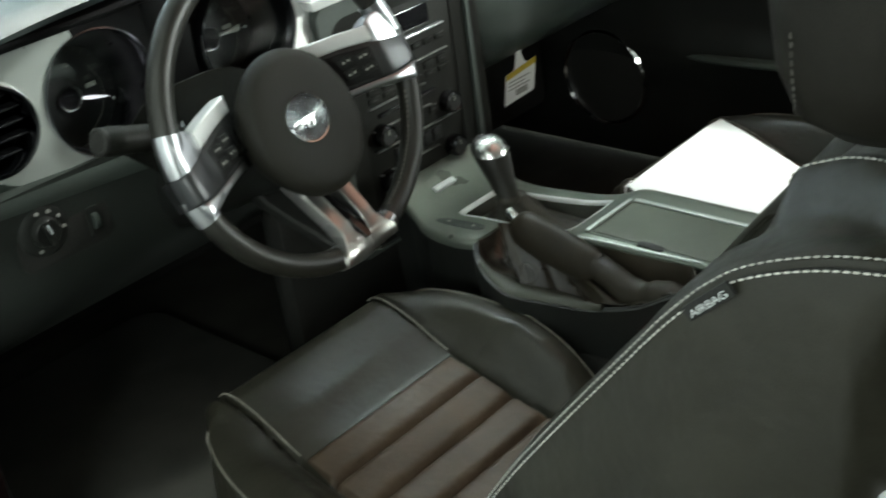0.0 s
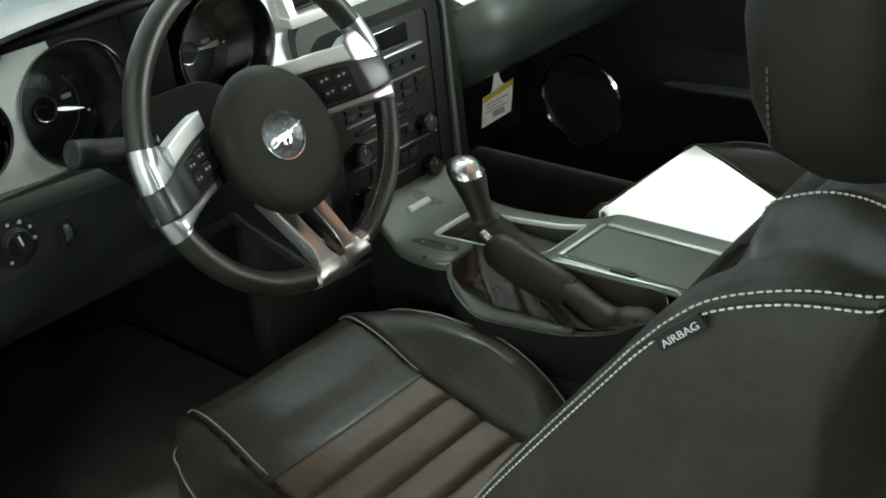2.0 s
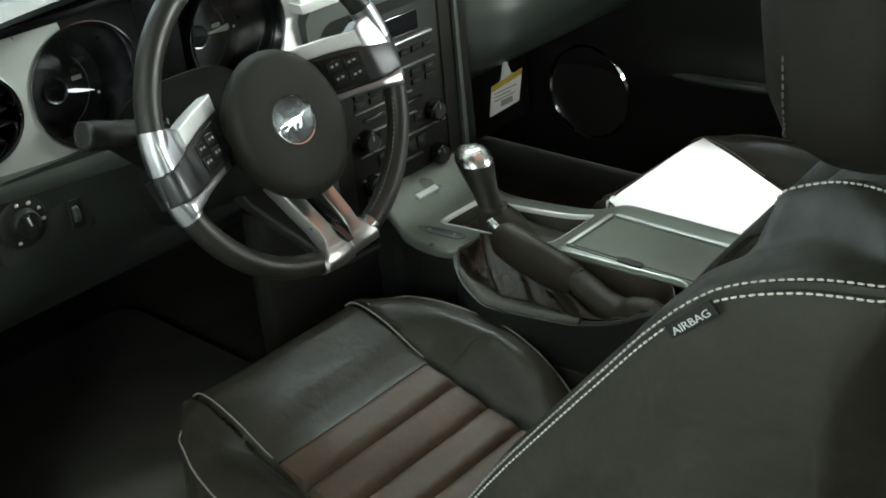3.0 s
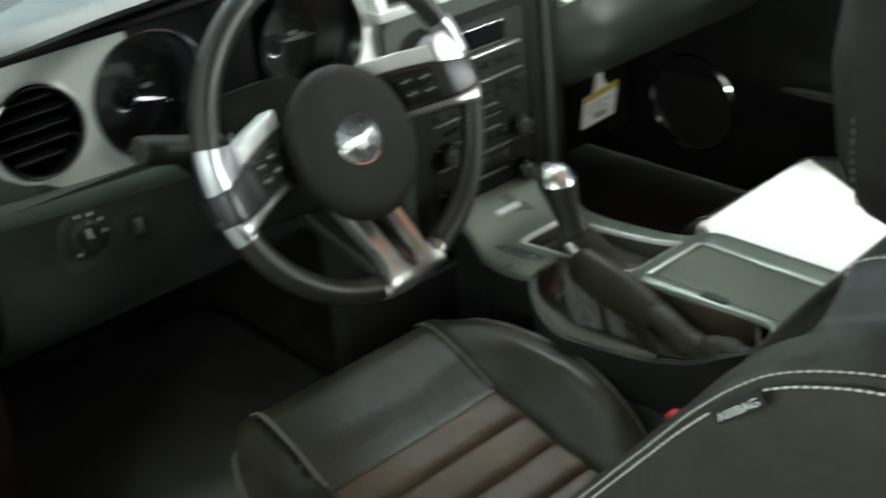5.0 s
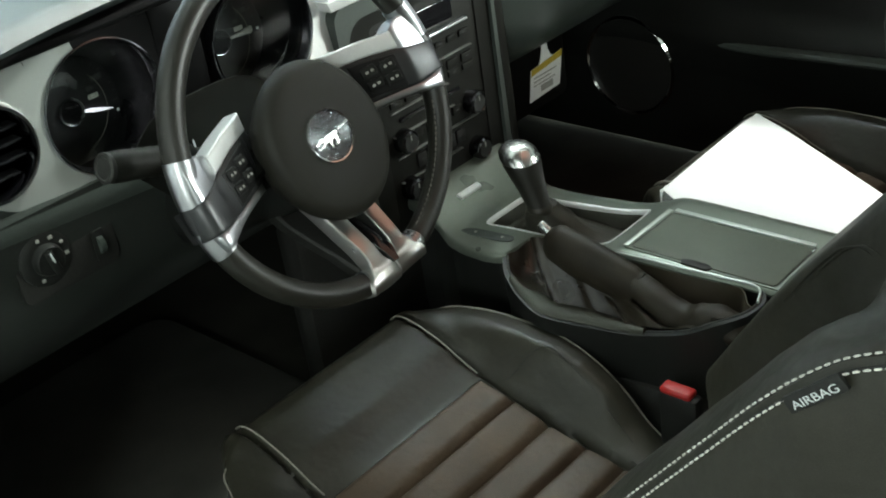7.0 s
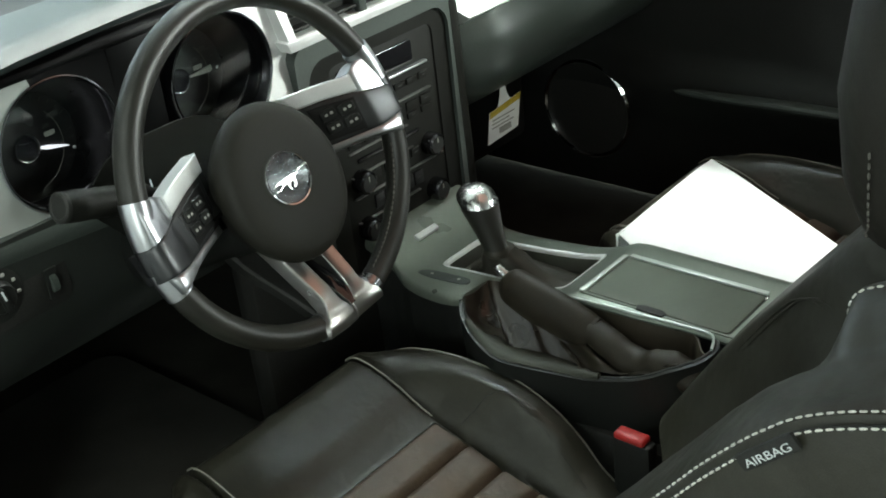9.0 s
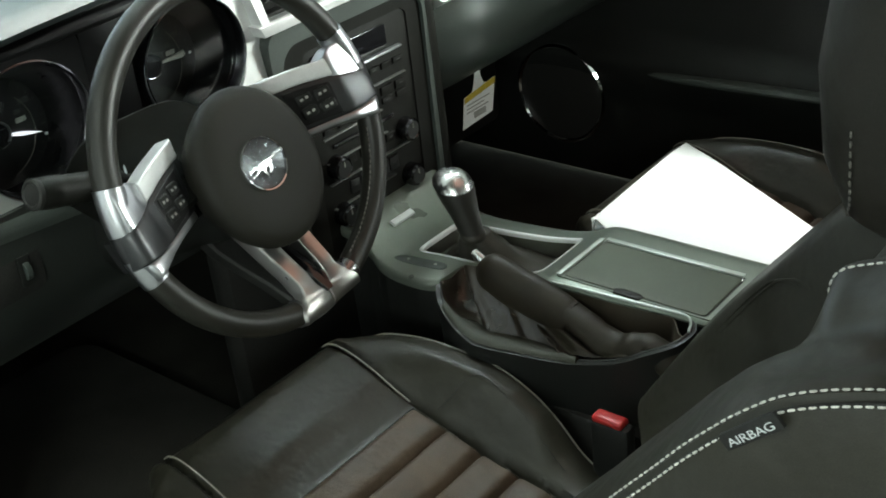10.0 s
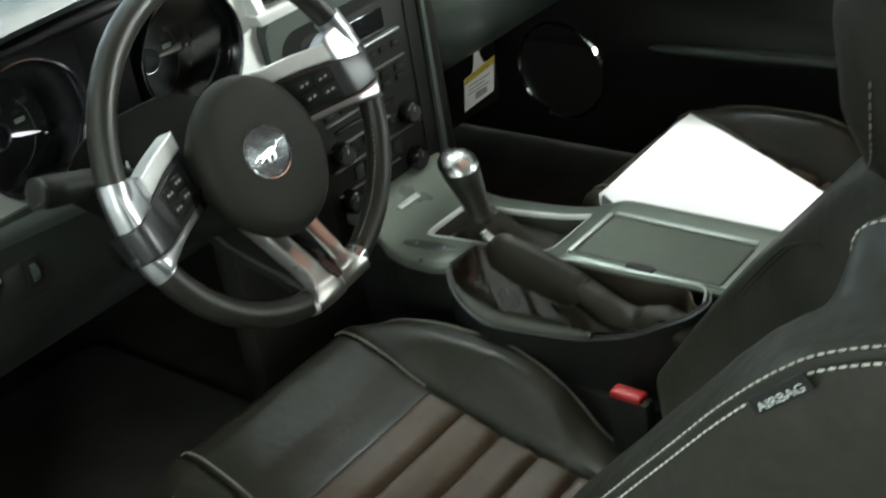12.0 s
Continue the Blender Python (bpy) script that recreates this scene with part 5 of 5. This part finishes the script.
        def pleat_back(u, v, v0=v0, v1=v1):
            p = seat_face(cx, 0.27 + 0.46 * u, v0 + (v1 - v0) * v)
            n = seam_at(v0 + (v1 - v0) * v)[2]
            return p + n * (0.002 + 0.006 * (1 - abs(2 * v - 1) ** 3.2) * (1 - abs(2 * u - 1) ** 10))

        part("pleat", sheet(pleat_back, 20, 8, -0.006), INSERT, s)
    # piping of the cushion
    for sx in (-1, 1):
        pts = [(cx + sx * (inner_at(sx) - 0.004), y, cushion_z(sx * (inner_at(sx) - 0.004), y) + 0.0075) for y in (0.118, 0.105, 0.085, 0.06, 0.03, 0.0, -0.022)]
        part("piping", tube(spline(pts, 24), 0.0012, 6), PIPING, s)
        pts = [(cx + sx * (inner_at(sx) + 0.002), 0.092, 0.484)] + [(cx + sx * (wide_at(sx, y) - 0.012), y, cushion_z(sx * (wide_at(sx, y) - 0.012), y) + 0.002) for y in (0.075, 0.05, 0.01, -0.05, -0.1, -0.15, -0.19, -0.23, -0.3)]
        part("piping", tube(spline(pts, 50), 0.0012, 6), PIPING, s)
    # seam of the panel let into the bolster by the console
    pts = [(cx + x, y, cushion_z(x, y) + 0.0003) for x, y in ((0.146, -0.056), (0.158, -0.066), (0.172, -0.078), (0.182, -0.092), (0.184, -0.107), (0.18, -0.13), (0.176, -0.16), (0.17, -0.19), (0.163, -0.225))]
    if cx < 0:
        part("seam", tube(spline(pts, 40), 0.0005, 6), DARK, s)
        # creases round the shoulder of the inner bolster
        for off in (0.0, 0.009):
            rows = [seat_face(cx, 0.5 + (dx + 0.3 * off) / 0.43, v - off) + seam_at(v - off)[2] * 0.0004 for dx, v in CREASE]
            part("crease", tube(spline(rows, 40), [0.0002 + 0.0011 * math.sin(math.pi * k / 40) for k in range(41)], 6), LEATHER, s)
    # double seam over the bolsters
    for sx in (-1, 1):
        low_row, top_row, arc = [], [], []
        for i in range(NS + 1):
            v = i / NS
            p, t, n = seam_at(v)
            low_row.append((cx + sx * (half_at(v) + 0.0024), p.y + n.y * 0.0004, p.z + n.z * 0.0004))
            top_row.append(seat_face(cx, 0.5 + sx * 0.4815, v) + n * 0.0008)
            if v > 0.58:
                arc.append(seat_face(cx, 0.5 + sx * arc_at(v), v) + n * 0.001)
        part("seam_line", tube([(cx + sx * (half_at(k / NS) - 0.0006), seam_at(k / NS)[0].y, seam_at(k / NS)[0].z) for k in range(NS + 1)], 0.0011, 6), DARK, s)
        part("headrest_post", tube([(cx + sx * 0.055, -0.7, 0.9), (cx + sx * 0.055, -0.69, 0.98)], 0.006, 10), CHROME, head)
        for row in (low_row, top_row, arc):
            part("stitch_row", stitches(row, 0.0044, 0.0016, 0.00078, up=(1, 0, 0)), THREAD if row is low_row else THREAD_DIM, s, "pale stitching", kind="stuff")
    if dy:
        s.location.y += dy
        s.location.z -= 0.016
    return s


driver = seat("driver_seat", -0.36, "charcoal leather driver seat with pale double stitching")
# Near-white dome added for a bright glint of unknown origin.
part("glint_dome", lathe([(0.0042, -0.03), (0.0048, 0.002), (0.0052, 0.004), (0.0045, 0.0068), (0.0025, 0.0084), (0.0, 0.0088)], basis((-0.556, -0.742, 0.766), (0, -0.5, 0.866), (0.5, -0.75, -0.433), (-0.866, -0.433, -0.25)), 20), GLINT_WHITE, driver, "small near-white dome added for a bright glint")
passenger = seat("passenger_seat", 0.38, "charcoal leather passenger seat holding a white sheet", -0.08)

# buckle
buckle = thing("seat_belt_buckle", (-0.165, -0.26, 0.4), "black seat belt buckle with a red release button", "belt buckle")
part("shell", box((-0.157, -0.265, 0.425), (0.02, 0.05, 0.09), 0.006), PLASTIC, buckle)
part("release_button", box((-0.157, -0.262, 0.4715), (0.019, 0.04, 0.0095), 0.004, seg=3), RED, buckle, "bright red release button")

# paper and tag
def paper_fn(u, v):
    a, b, c = Vector((0.511, 0.0195, 0.481)), Vector((0.2, -0.006, 0.494)), Vector((0.345, -0.249, 0.484))
    p = a + (b - a) * u + (c - a) * v * 1.5 + Vector((0.005, -0.004, 0))
    return (p.x, p.y, p.z + 0.004 * math.sin(u * 3) * math.sin(v * 4) - 0.004 * (1 - smooth_step(0, 0.2, u + v)))


paper = solid("paper_sheet", sheet(paper_fn, 20, 20, 0.0015), PAPER, "large blank white sheet lying on the passenger seat", "paper")
part("curled_corner", sheet(lambda u, v: (0.172 + 0.03 * u + 0.004 * v, -0.03 + 0.022 * u * (1 - 0.6 * v), 0.492 + 0.016 * v * (1 - 0.4 * u) + 0.004 * math.sin(u * 3)), 8, 6, 0.001), PAPER, paper)
mt = basis((0, 0.25, 0), (1, 0, 0), (0, 0, 1), (0, -1, 0))
tag = thing("paper_tag", (0.29, 0.25, 0.6), "white hanging tag with a yellow band", "tag")
card = part("card", prism([(0.254, 0.612), (0.244, 0.563), (0.32, 0.567), (0.333, 0.62)], 0.0, 0.0012, 0, mt), PAPER, tag)
part("hook_strip", prism([(0.266, 0.6), (0.28, 0.618), (0.285, 0.632), (0.2885, 0.651), (0.299, 0.65), (0.3, 0.634), (0.306, 0.621), (0.325, 0.612)], -0.002, -0.0005, 0, mt), PAPER, tag)
part("band", prism([(0.255, 0.6125), (0.2527, 0.603), (0.3305, 0.6105), (0.3332, 0.6205)], 0.0012, 0.0016, 0, mt), YELLOW, card)
for k, (x0, x1) in enumerate(((0.258, 0.315), (0.257, 0.3), (0.256, 0.31))):
    part("print_bar", box((0.5 * (x0 + x1), 0.2484, 0.598 - 0.006 * k), (x1 - x0, 0.0004, 0.0018), 0), PRINT, card)
part("barcode", box((0.288, 0.2484, 0.577), (0.03, 0.0004, 0.01), 0), PRINT, card)

# sewn tag on the side of the driver seat
mtag = basis((-0.5846, -0.635, 0.8905), (0, -0.746, 0.666), (0, 0.666, 0.746), (-1, 0, 0))
side_tag = thing("airbag_tag", (-0.5885, -0.6385, 0.8935), "small black woven tag lettered in white on the seat seam", "tag")
part("cloth", prism(rounded(-0.02, -0.006, 0.0235, 0.0046, 0.001), -0.002, 0.0006, 0.0002, mtag), DARK, side_tag)
fc = bpy.data.curves.new("airbag_text", "FONT")
fc.body, fc.size, fc.align_x, fc.align_y, fc.extrude = "AIRBAG", 0.0097, "CENTER", "CENTER", 0.0002
tmp_text = bpy.data.objects.new("airbag_text", fc)
scene.collection.objects.link(tmp_text)
bpy.context.view_layer.update()
tm = bpy.data.meshes.new_from_object(tmp_text.evaluated_get(bpy.context.evaluated_depsgraph_get()))
bpy.data.objects.remove(tmp_text)
tm.transform(mtag @ Matrix.Translation((0.0012, -0.0021, 0.0007)) @ Matrix.Diagonal((1.05, 0.74, 1, 1)))
tm.materials.clear()
tm.materials.append(WHITE)
lettering = new("lettering", tm)
lettering.parent, lettering.matrix_parent_inverse = side_tag, side_tag.matrix_basis.inverted()
